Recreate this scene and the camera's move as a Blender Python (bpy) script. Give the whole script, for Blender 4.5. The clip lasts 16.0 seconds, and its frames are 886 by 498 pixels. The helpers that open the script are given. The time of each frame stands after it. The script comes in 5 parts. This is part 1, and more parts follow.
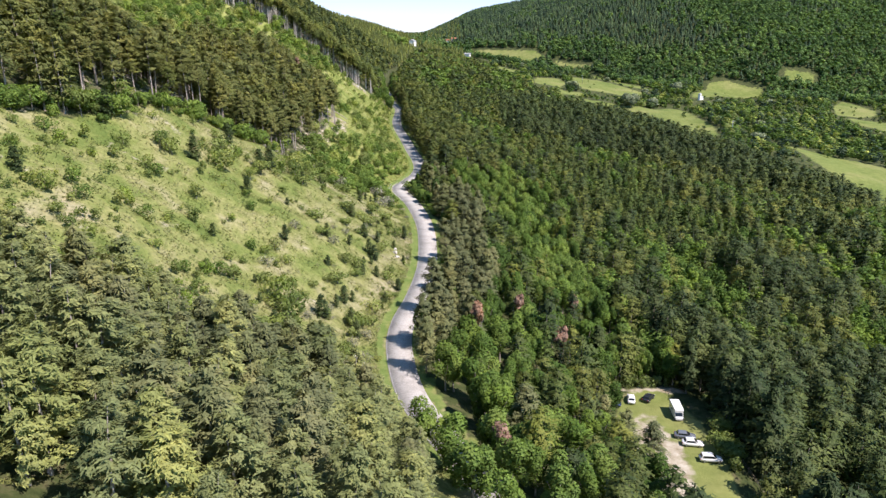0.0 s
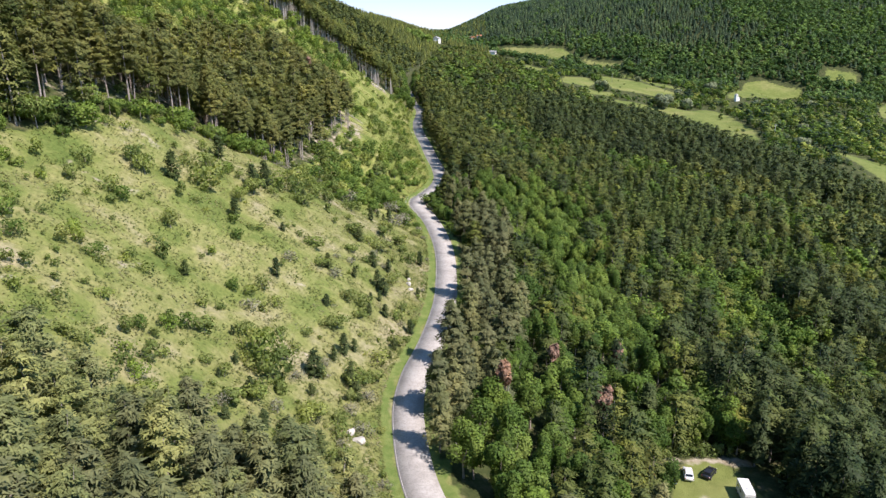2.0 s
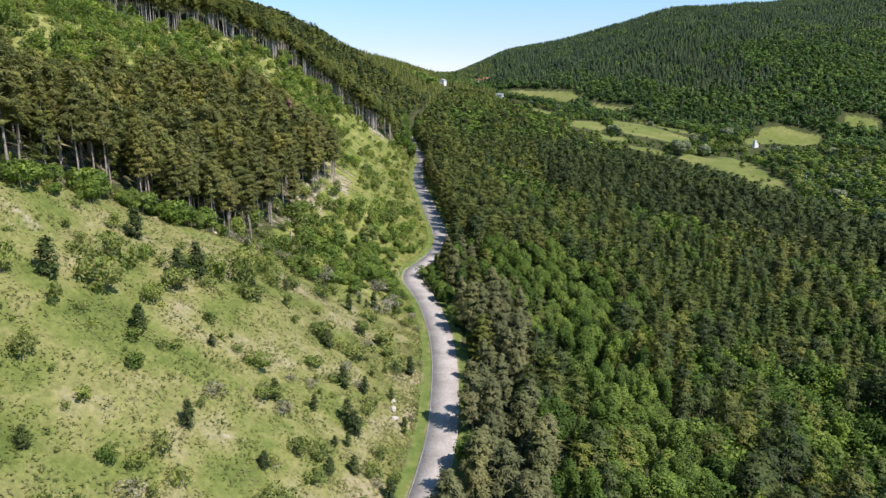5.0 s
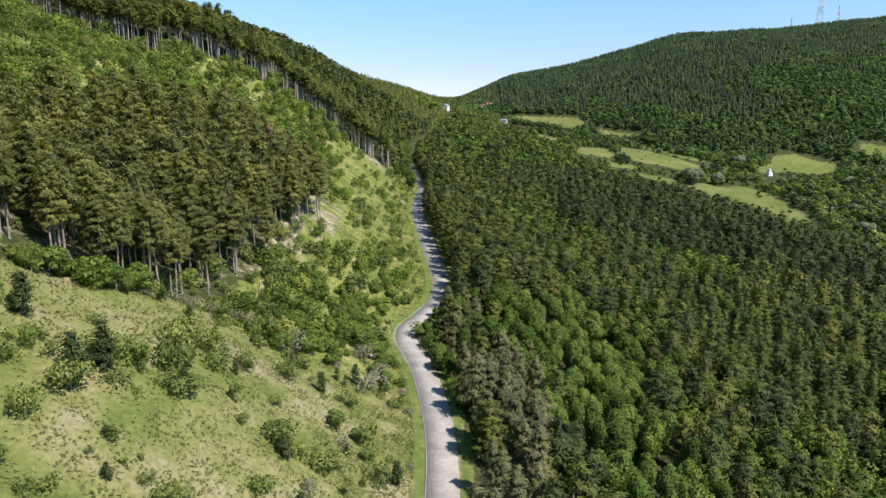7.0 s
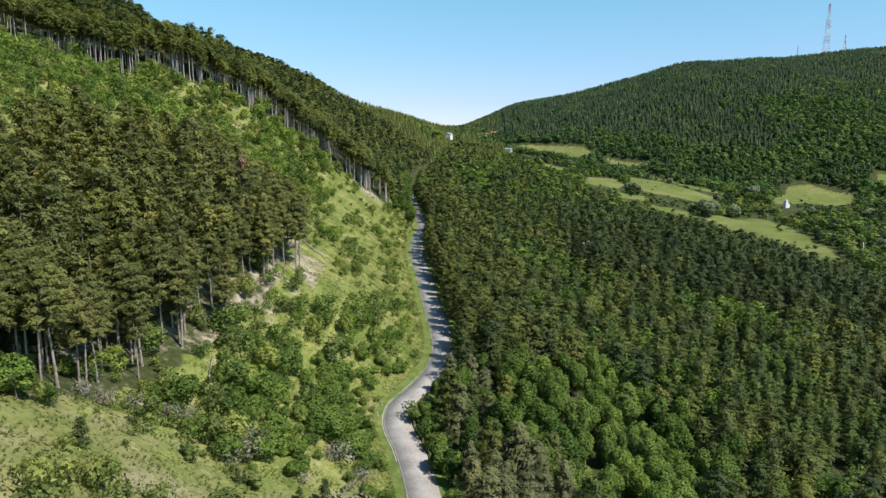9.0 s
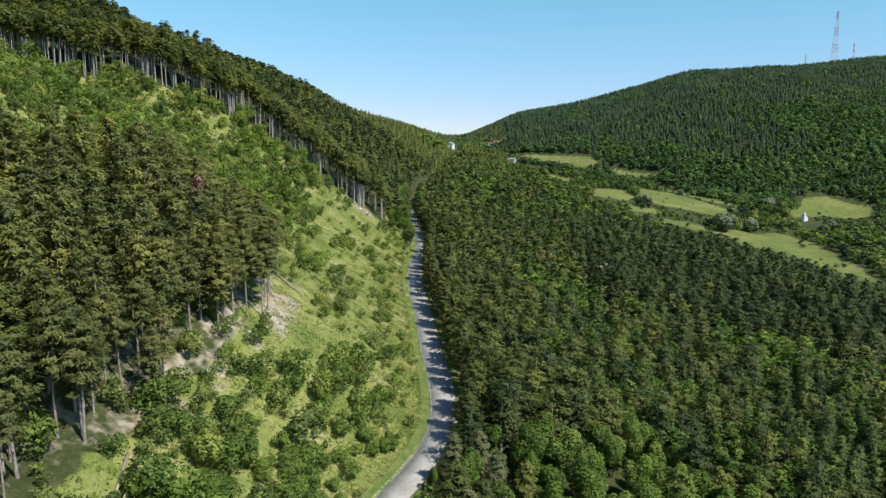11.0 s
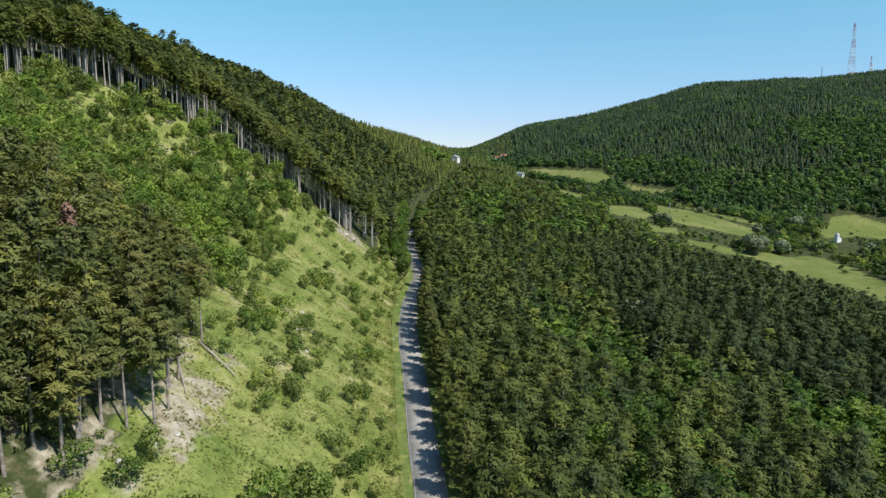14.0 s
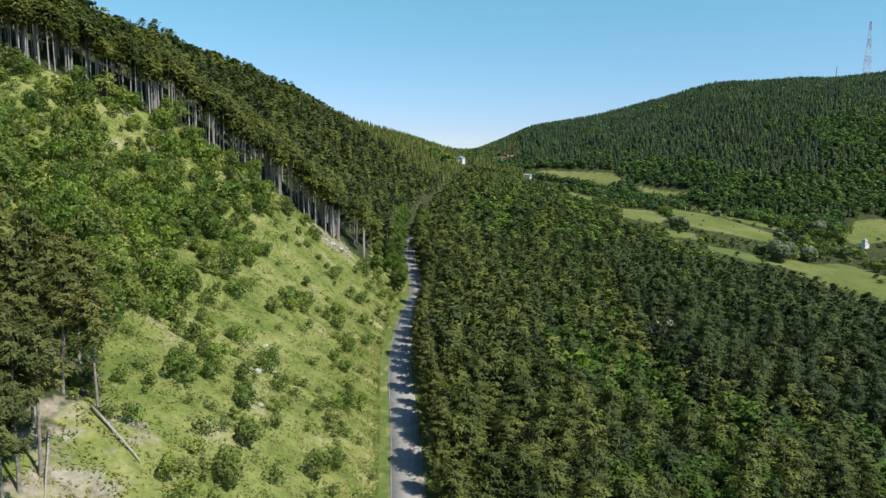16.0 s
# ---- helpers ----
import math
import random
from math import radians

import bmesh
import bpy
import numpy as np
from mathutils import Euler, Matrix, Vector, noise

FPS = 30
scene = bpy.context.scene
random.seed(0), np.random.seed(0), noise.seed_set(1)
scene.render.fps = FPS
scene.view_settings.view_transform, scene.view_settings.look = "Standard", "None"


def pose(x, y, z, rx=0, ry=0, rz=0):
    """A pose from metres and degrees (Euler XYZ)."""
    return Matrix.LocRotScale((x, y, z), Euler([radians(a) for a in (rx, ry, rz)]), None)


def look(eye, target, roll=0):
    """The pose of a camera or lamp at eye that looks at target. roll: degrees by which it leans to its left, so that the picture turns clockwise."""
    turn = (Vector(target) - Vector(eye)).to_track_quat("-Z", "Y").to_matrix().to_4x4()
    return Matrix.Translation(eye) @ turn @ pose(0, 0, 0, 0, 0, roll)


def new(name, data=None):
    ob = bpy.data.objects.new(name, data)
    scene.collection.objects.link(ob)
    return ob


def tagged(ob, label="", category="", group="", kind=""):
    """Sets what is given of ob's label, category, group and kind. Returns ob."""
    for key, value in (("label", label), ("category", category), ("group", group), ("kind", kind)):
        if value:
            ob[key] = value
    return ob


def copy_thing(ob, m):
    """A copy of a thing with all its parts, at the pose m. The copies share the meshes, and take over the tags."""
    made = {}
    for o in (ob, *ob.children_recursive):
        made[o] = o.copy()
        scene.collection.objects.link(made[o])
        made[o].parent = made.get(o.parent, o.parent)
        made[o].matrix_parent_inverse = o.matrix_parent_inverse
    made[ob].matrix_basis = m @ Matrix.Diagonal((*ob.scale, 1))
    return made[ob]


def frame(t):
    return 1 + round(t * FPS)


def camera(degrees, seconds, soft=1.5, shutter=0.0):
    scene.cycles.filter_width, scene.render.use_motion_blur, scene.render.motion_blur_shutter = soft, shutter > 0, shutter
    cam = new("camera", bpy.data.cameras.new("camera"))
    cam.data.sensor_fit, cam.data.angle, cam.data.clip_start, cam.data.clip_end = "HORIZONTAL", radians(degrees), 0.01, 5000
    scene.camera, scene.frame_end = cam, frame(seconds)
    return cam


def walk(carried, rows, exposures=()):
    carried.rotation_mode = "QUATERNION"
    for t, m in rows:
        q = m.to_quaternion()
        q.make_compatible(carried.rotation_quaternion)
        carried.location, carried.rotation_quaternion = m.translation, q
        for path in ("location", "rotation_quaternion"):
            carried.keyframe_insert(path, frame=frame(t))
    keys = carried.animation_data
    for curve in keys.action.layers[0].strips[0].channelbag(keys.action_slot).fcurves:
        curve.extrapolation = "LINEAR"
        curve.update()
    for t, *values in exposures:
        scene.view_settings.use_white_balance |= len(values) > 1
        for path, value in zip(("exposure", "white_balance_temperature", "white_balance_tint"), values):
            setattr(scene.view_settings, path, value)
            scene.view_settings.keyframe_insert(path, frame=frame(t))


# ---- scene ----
cam = camera(66.9, 16.0, 1.4)
PATH = [
    (0, (0.159, 1.568, 48.339), (0.159, 3.487, 47.774), -0.6),
    (0.5, (0.467, 7.678, 48.494), (0.433, 9.596, 47.928), -0.6),
    (1, (0.67, 14.365, 48.693), (0.634, 16.282, 48.125), -0.6),
    (1.5, (0.68, 21.17, 48.993), (0.628, 23.086, 48.422), -0.5),
    (2, (0.547, 28.237, 49.123), (0.48, 30.152, 48.551), -0.4),
    (2.5, (0.46, 35.399, 49.319), (0.386, 37.316, 48.754), -0.3),
    (3, (0.52, 42.567, 49.511), (0.446, 44.49, 48.966), -0.3),
    (3.5, (0.453, 49.955, 49.551), (0.378, 51.884, 49.027), -0.2),
    (4, (0.386, 57.308, 49.602), (0.309, 59.242, 49.096), -0.1),
    (6.5, (0.163, 95.237, 49.524), (0.073, 97.195, 49.123), 0.2),
    (7, (-0.265, 103.249, 49.758), (-0.356, 105.209, 49.369), 0.3),
    (7.5, (-0.611, 111.504, 49.887), (-0.705, 113.47, 49.532), 0.3),
    (8, (-0.856, 119.473, 50.045), (-0.953, 121.441, 49.706), 0.3),
    (8.5, (-1.126, 127.393, 50.18), (-1.225, 129.365, 49.86), 0.4),
    (9, (-1.444, 135.32, 50.327), (-1.545, 137.293, 50.019), 0.4),
    (11.5, (-3.631, 176.911, 51.671), (-3.739, 178.89, 51.402), 0.5),
    (12, (-4.046, 185.43, 51.695), (-4.155, 187.41, 51.441), 0.6),
    (12.5, (-4.202, 193.412, 51.965), (-4.314, 195.393, 51.714), 0.6),
    (13, (-4.22, 201.261, 52.264), (-4.336, 203.242, 52.019), 0.7),
    (13.5, (-4.251, 209.534, 52.285), (-4.371, 211.515, 52.041), 0.7),
    (14, (-4.374, 217.816, 52.319), (-4.496, 219.797, 52.075), 0.7),
    (14.5, (-4.554, 226.362, 52.092), (-4.68, 228.343, 51.85), 0.8),
    (15, (-4.725, 234.593, 51.826), (-4.856, 236.575, 51.586), 0.8),
    (15.5, (-4.86, 242.789, 51.657), (-4.995, 244.77, 51.418), 0.8),
    (16, (-5.097, 250.994, 51.493), (-5.235, 252.975, 51.254), 0.8),
]
walk(cam, [(t, look(eye, target, roll)) for t, eye, target, roll in PATH],
     [(0, 0.83, 6550, 21), (2, 0.71, 6550, 21), (4, 0.51, 6550, 20), (7, 0.42, 6700, 16), (9, 0.30, 6600, 11), (12.5, 0.23, 6500, 9), (16, 0.15, 6450, 9)])

# ---- sky and sun ----
SUN_AZ, SUN_EL = 122.0, 52.0        # degrees clockwise from +y, and above the horizon
world = bpy.data.worlds.new("sky")
scene.world = world
world.use_nodes = True
wn = world.node_tree.nodes
sky = wn.new("ShaderNodeTexSky")
sky.sky_type, sky.sun_disc = "NISHITA", False
sky.sun_elevation, sky.sun_rotation = radians(SUN_EL), radians(SUN_AZ)
sky.altitude, sky.air_density, sky.dust_density, sky.ozone_density = 500, 1.0, 0.15, 2.2
clear = wn.new("ShaderNodeMix")          # clear mountain air: a little less red
clear.data_type, clear.blend_type = "RGBA", "MULTIPLY"
clear.inputs[0].default_value = 1.0
world.node_tree.links.new(sky.outputs[0], clear.inputs[6])
# the air's own tint, from the haze at the horizon to the zenith
up = wn.new("ShaderNodeSeparateXYZ")
air = wn.new("ShaderNodeValToRGB")
for at, tone in ((0.06, (0.82, 0.87, 1.09)), (0.24, (0.85, 1.32, 1.20)), (0.75, (0.80, 1.04, 1.08))):
    stop = air.color_ramp.elements.new(at)
    stop.color = (*tone, 1)
air.color_ramp.elements.remove(air.color_ramp.elements[0])
air.color_ramp.elements.remove(air.color_ramp.elements[-1])
world.node_tree.links.new(wn.new("ShaderNodeTexCoord").outputs["Generated"], up.inputs[0])
world.node_tree.links.new(up.outputs[2], air.inputs[0])
world.node_tree.links.new(air.outputs[0], clear.inputs[7])
world.node_tree.links.new(clear.outputs[2], wn["Background"].inputs["Color"])
wn["Background"].inputs["Strength"].default_value = 0.113
lamp = bpy.data.lights.new("sun", "SUN")
lamp.energy, lamp.angle, lamp.color = 5.0, radians(0.53), (1.0, 0.95, 0.86)
sun_way = Vector((math.sin(radians(SUN_AZ)) * math.cos(radians(SUN_EL)), math.cos(radians(SUN_AZ)) * math.cos(radians(SUN_EL)), math.sin(radians(SUN_EL))))
new("sun", lamp).matrix_world = look(sun_way * 400, (0, 0, 0))


# ---- materials ----
def material(name):
    m = bpy.data.materials.new(name)
    m.use_nodes = True
    nt = m.node_tree
    return m, nt, nt.nodes["Principled BSDF"]


def add(nt, kind, **values):
    n = nt.nodes.new(kind)
    for key, value in values.items():
        n.inputs[key.replace("_", " ")].default_value = value
    return n


def noise_tex(nt, scale, detail=3.0, rough=0.55, vector=None):
    n = add(nt, "ShaderNodeTexNoise", Scale=scale, Detail=detail, Roughness=rough)
    if vector is None:
        vector = nt.nodes.new("ShaderNodeNewGeometry").outputs["Position"]
    nt.links.new(vector, n.inputs["Vector"])
    return n.outputs["Fac"]


def ramp(nt, fac, stops):
    r = nt.nodes.new("ShaderNodeValToRGB")
    e = r.color_ramp.elements
    while len(e) < len(stops):
        e.new(0.5)
    for k, (at, col) in zip(e, stops):
        k.position, k.color = at, (*col, 1)
    nt.links.new(fac, r.inputs["Fac"])
    return r.outputs["Color"]


def mix(nt, fac, a, b, blend="MIX"):
    n = nt.nodes.new("ShaderNodeMix")
    n.data_type, n.blend_type = "RGBA", blend
    for socket, value in ((n.inputs[0], fac), (n.inputs[6], a), (n.inputs[7], b)):
        if hasattr(value, "is_output"):
            nt.links.new(value, socket)
        elif isinstance(value, (int, float)):
            socket.default_value = value
        else:
            socket.default_value = (*value, 1)
    return n.outputs[2]


def spread(nt, value, lo, hi, a=0.0, b=1.0):
    n = nt.nodes.new("ShaderNodeMapRange")
    for k, v in zip((1, 2, 3, 4), (lo, hi, a, b)):
        n.inputs[k].default_value = v
    nt.links.new(value, n.inputs[0])
    return n.outputs[0]


def bump(nt, bsdf, fac, strength, distance):
    n = add(nt, "ShaderNodeBump", Strength=strength, Distance=distance)
    nt.links.new(fac, n.inputs["Height"])
    nt.links.new(n.outputs[0], bsdf.inputs["Normal"])


def leaf_material(name, dark, mid, light, scale=0.11, through_light=0.3, rough=0.6):
    """Foliage: tone drifts over the wood, differs from tree to tree and flickers from tuft to tuft; light shines through."""
    m, nt, b = material(name)
    dark, mid, light = [tuple(0.87 * c for c in shade) for shade in (dark, mid, light)]
    tone = ramp(nt, noise_tex(nt, scale, 2), [(0.36, dark), (0.5, mid), (0.64, light)])
    grain = nt.nodes.new("ShaderNodeNewGeometry").outputs["Random Per Island"]
    bright = ramp(nt, grain, [(0.0, (0.72, 0.75, 0.74)), (0.55, (1.0, 1.0, 1.0)), (1.0, (1.26, 1.26, 1.14))])
    tone = mix(nt, 1.0, tone, bright, "MULTIPLY")
    # each tree its own tone: single trees by their object, woods by a value laid on every tree
    own = spread(nt, nt.nodes.new("ShaderNodeObjectInfo").outputs["Random"], 0, 1, -0.19, 0.17)
    mass, tint = nt.nodes.new("ShaderNodeAttribute"), nt.nodes.new("ShaderNodeAttribute")
    mass.attribute_name, tint.attribute_name = "mass", "tint"
    pick = nt.nodes.new("ShaderNodeMix")
    nt.links.new(mass.outputs["Fac"], pick.inputs[0])
    nt.links.new(own, pick.inputs[2])
    nt.links.new(tint.outputs["Fac"], pick.inputs[3])
    tree = ramp(nt, spread(nt, pick.outputs[0], -0.35, 0.35), [(0.0, (0.64, 0.70, 0.68)), (0.5, (1, 1, 1)), (1.0, (1.34, 1.30, 0.98))])
    tone = mix(nt, 1.0, tone, tree, "MULTIPLY")
    nt.links.new(tone, b.inputs["Base Color"])
    b.inputs["Roughness"].default_value = rough
    b.inputs["Specular IOR Level"].default_value = 0.12
    t = nt.nodes.new("ShaderNodeBsdfTranslucent")
    nt.links.new(mix(nt, 1.0, tone, (1.15, 1.2, 0.6), "MULTIPLY"), t.inputs["Color"])
    s = nt.nodes.new("ShaderNodeMixShader")
    s.inputs[0].default_value = through_light
    nt.links.new(b.outputs[0], s.inputs[1])
    nt.links.new(t.outputs[0], s.inputs[2])
    nt.links.new(s.outputs[0], nt.nodes["Material Output"].inputs["Surface"])
    return m


def plain_material(name, a, b_col, scale, rough=0.7, metal=0.0, relief=0.0, relief_scale=30.0):
    m, nt, b = material(name)
    nt.links.new(ramp(nt, noise_tex(nt, scale, 4), [(0.35, tuple(0.85 * c for c in a)), (0.65, tuple(0.85 * c for c in b_col))]), b.inputs["Base Color"])
    b.inputs["Roughness"].default_value, b.inputs["Metallic"].default_value = rough, metal
    if relief:
        bump(nt, b, noise_tex(nt, relief_scale, 3), 0.6, relief)
    return m


PINE = leaf_material("pine_needles", (0.118, 0.138, 0.047), (0.161, 0.174, 0.058), (0.206, 0.204, 0.068), 0.13, 0.26)
WOOD_PINE = leaf_material("olive_pine_needles", (0.078, 0.104, 0.030), (0.116, 0.140, 0.038), (0.160, 0.170, 0.046), 0.09, 0.2)
PINE_DARK = leaf_material("dark_pine_needles", (0.046, 0.070, 0.027), (0.064, 0.090, 0.032), (0.090, 0.112, 0.037), 0.09, 0.18)
GREY_PINE = leaf_material("grey_green_needles", (0.122, 0.138, 0.066), (0.162, 0.174, 0.082), (0.206, 0.206, 0.098), 0.14, 0.22)
LARCH = leaf_material("soft_conifer_needles", (0.062, 0.096, 0.029), (0.088, 0.124, 0.035), (0.120, 0.152, 0.039), 0.12, 0.2)
BROAD = leaf_material("broad_leaves", (0.060, 0.110, 0.024), (0.094, 0.160, 0.032), (0.146, 0.212, 0.042), 0.08, 0.26)
BUSH = leaf_material("shrub_leaves", (0.114, 0.184, 0.044), (0.164, 0.246, 0.055), (0.222, 0.296, 0.072), 0.2, 0.34)
GREY_LEAF = leaf_material("grey_willow_leaves", (0.185, 0.225, 0.140), (0.240, 0.280, 0.175), (0.300, 0.335, 0.215), 0.3, 0.25)
RED_LEAF = leaf_material("dead_reddish_needles", (0.26, 0.155, 0.12), (0.34, 0.205, 0.155), (0.41, 0.265, 0.205), 0.6, 0.2)
WHITE_LEAF = leaf_material("pale_blossom", (0.36, 0.38, 0.29), (0.48, 0.50, 0.40), (0.58, 0.58, 0.50), 0.6, 0.2)
# far foliage: the bluish haze of distance is mixed into these two colours
HAZED_LEAF = leaf_material("hazed_far_leaves", (0.082, 0.148, 0.054), (0.114, 0.196, 0.066), (0.156, 0.244, 0.080), 0.022, 0.3)
HAZED_PINE = leaf_material("hazed_far_needles", (0.042, 0.074, 0.044), (0.060, 0.098, 0.052), (0.086, 0.130, 0.060), 0.03, 0.25)
DRY_LEAF = leaf_material("grey_dry_twigs", (0.22, 0.215, 0.15), (0.28, 0.27, 0.20), (0.33, 0.31, 0.24), 0.3, 0.2)
SLOPE_LEAF = leaf_material("slope_shrub_leaves", (0.165, 0.222, 0.066), (0.232, 0.288, 0.086), (0.310, 0.340, 0.118), 0.13, 0.38)
YOUNG_NEEDLES = leaf_material("pale_grey_green_needles", (0.158, 0.184, 0.078), (0.205, 0.228, 0.094), (0.252, 0.262, 0.110), 0.14, 0.24)
TUFT = leaf_material("grass_blades", (0.120, 0.154, 0.048), (0.184, 0.206, 0.076), (0.262, 0.252, 0.136), 0.16, 0.35)
LUSH_TUFT = leaf_material("lush_grass_blades", (0.155, 0.202, 0.052), (0.230, 0.266, 0.078), (0.330, 0.326, 0.134), 0.16, 0.35)
PALE_BARK = plain_material("pale_weathered_bark", (0.30, 0.27, 0.24), (0.50, 0.46, 0.42), 1.5, 0.9, 0, 0.03, 9)
BARK = plain_material("pine_bark", (0.20, 0.165, 0.14), (0.40, 0.35, 0.31), 2.2, 0.9, 0, 0.03, 9)
DEAD_WOOD = plain_material("bleached_dead_wood", (0.30, 0.26, 0.22), (0.48, 0.43, 0.37), 2.5, 0.85, 0, 0.02, 12)


def ground_material():
    """Meadow, woodland floor, mown fields and bare soil, each where the land bears it."""
    m, nt, b = material("ground_cover")

    def cover(name):
        a = nt.nodes.new("ShaderNodeAttribute")
        a.attribute_name = name
        rag = nt.nodes.new("ShaderNodeMath")
        rag.operation = "ADD"
        nt.links.new(a.outputs["Fac"], rag.inputs[0])
        nt.links.new(spread(nt, noise_tex(nt, 0.35, 4), 0.3, 0.7, -0.3, 0.3), rag.inputs[1])
        return spread(nt, rag.outputs[0], 0.35, 0.65)

    grass = ramp(nt, noise_tex(nt, 0.085, 5, 0.62), [(0.32, (0.090, 0.124, 0.031)), (0.43, (0.138, 0.164, 0.047)), (0.53, (0.194, 0.196, 0.076)), (0.66, (0.262, 0.238, 0.142))])
    grass = mix(nt, 1.0, grass, ramp(nt, noise_tex(nt, 1.3, 5, 0.7), [(0.32, (0.68, 0.72, 0.64)), (0.5, (0.97, 0.97, 0.97)), (0.68, (1.25, 1.2, 1.2))]), "MULTIPLY")
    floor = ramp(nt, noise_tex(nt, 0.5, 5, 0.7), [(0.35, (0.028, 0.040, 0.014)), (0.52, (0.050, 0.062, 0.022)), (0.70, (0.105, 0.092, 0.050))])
    field = ramp(nt, noise_tex(nt, 0.02, 4, 0.6), [(0.32, (0.105, 0.140, 0.036)), (0.5, (0.145, 0.172, 0.050)), (0.68, (0.205, 0.205, 0.08))])
    field = mix(nt, 1.0, field, ramp(nt, noise_tex(nt, 0.25, 4, 0.7), [(0.35, (0.8, 0.82, 0.75)), (0.65, (1.12, 1.1, 1.1))]), "MULTIPLY")
    soil = ramp(nt, noise_tex(nt, 0.5, 6, 0.65), [(0.35, (0.20, 0.165, 0.105)), (0.52, (0.315, 0.275, 0.205)), (0.68, (0.43, 0.39, 0.32))])
    verge = ramp(nt, noise_tex(nt, 0.5, 4, 0.6), [(0.35, (0.082, 0.128, 0.030)), (0.65, (0.150, 0.184, 0.056))])
    lush = ramp(nt, noise_tex(nt, 0.1, 5, 0.62), [(0.32, (0.105, 0.146, 0.034)), (0.45, (0.168, 0.202, 0.054)), (0.56, (0.235, 0.246, 0.080)), (0.70, (0.33, 0.30, 0.17))])
    lush = mix(nt, 1.0, lush, ramp(nt, noise_tex(nt, 1.3, 5, 0.7), [(0.32, (0.68, 0.72, 0.66)), (0.5, (0.97, 0.97, 0.97)), (0.7, (1.25, 1.22, 1.18))]), "MULTIPLY")
    grass = mix(nt, cover("lush"), grass, lush)
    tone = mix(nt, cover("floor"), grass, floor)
    tone = mix(nt, cover("field"), tone, field)
    tone = mix(nt, cover("verge"), tone, verge)
    tone = mix(nt, cover("soil"), tone, soil)
    nt.links.new(tone, b.inputs["Base Color"])
    b.inputs["Roughness"].default_value = 0.95
    b.inputs["Specular IOR Level"].default_value = 0.1
    bump(nt, b, noise_tex(nt, 1.6, 6, 0.7), 0.6, 0.3)
    return m


def asphalt_material():
    m, nt, b = material("worn_asphalt")
    tone = ramp(nt, noise_tex(nt, 0.22, 5, 0.6), [(0.33, (0.275, 0.258, 0.238)), (0.5, (0.345, 0.325, 0.302)), (0.68, (0.41, 0.392, 0.368))])
    tone = mix(nt, 1.0, tone, ramp(nt, noise_tex(nt, 6, 4, 0.7), [(0.3, (0.82, 0.82, 0.84)), (0.7, (1.12, 1.12, 1.1))]), "MULTIPLY")
    cracks = ramp(nt, noise_tex(nt, 0.9, 8, 0.75), [(0.47, (1, 1, 1)), (0.5, (0.72, 0.71, 0.7)), (0.53, (1, 1, 1))])
    nt.links.new(mix(nt, 1.0, tone, cracks, "MULTIPLY"), b.inputs["Base Color"])
    b.inputs["Roughness"].default_value = 0.85
    bump(nt, b, noise_tex(nt, 40, 3), 0.3, 0.01)
    return m


GROUND, ASPHALT = ground_material(), asphalt_material()
PAINT_WHITE = plain_material("worn_white_line", (0.36, 0.335, 0.31), (0.56, 0.54, 0.51), 0.5, 0.7)
STONE = plain_material("pale_stone", (0.40, 0.37, 0.32), (0.56, 0.53, 0.48), 1.5, 0.9, 0, 0.02, 8)
WOOD = plain_material("weathered_wood", (0.11, 0.085, 0.065), (0.22, 0.18, 0.14), 3, 0.85, 0, 0.01, 20)

# ---- the lie of the land ----
# centre of the road: y, x
ROAD_Y = [-200, 60, 80, 95, 110, 125, 132, 143, 155, 166, 178, 192, 214, 232, 248, 259, 267, 275, 284, 295, 312, 338, 373, 405, 438, 464, 487, 511, 540, 620, 760, 1000, 1400, 2600]
ROAD_X = [130, 24, 10.5, 2.0, -5.2, -8.6, -9.4, -9.0, -6.8, -5.3, -4.3, -4.4, -5.8, -8.8, -12.8, -16.4, -16.6, -13.8, -11.2, -9.8, -11.0, -15.2, -20.5, -25.7, -28.6, -29.0, -30.4, -35.4, -40, -48, -45, -40, -30, -30]
ROAD_Z = ([-200, 540, 1000, 1400, 2000, 2600], [-30, 12.7, 40, 62, 55, 30])
LEFT_Y = [-200, 60, 100, 150, 185, 212, 240, 262, 300, 340, 375, 420, 465, 520, 650, 817, 1000, 1250, 1600, 2200]
LEFT_M = [.5, .58, .63, .73, .70, .60, .48, .57, .64, .65, .62, .65, .82, .80, .80, .63, .51, .38, .23, .1]
RIGHT_Y = [-200, 100, 150, 200, 300, 400, 470, 650, 900, 1300, 1800]
RIGHT_S = [.42, .42, .42, .36, .27, .23, .18, .20, .185, .15, .1]
HILL_X = [-300, -60, 30, 190, 272, 353, 523, 640, 787, 923, 1500, 2600]
HILL_FOOT = [1500, 1330, 1240, 1110, 1050, 1015, 960, 945, 930, 900, 760, 600]
HILL_CREST = [1800, 1750, 1720, 1745, 1760, 1775, 1820, 1850, 1900, 1950, 2100, 2300]
HILL_Z = [60, 98, 124, 152, 172, 200, 235, 236, 258, 274, 330, 380]
PARK = (46.0, 128.0, -29.5)      # middle of the car park


def smooth(v, a, b):
    s = np.clip((v - a) / (b - a), 0, 1)
    return s * s * (3 - 2 * s)


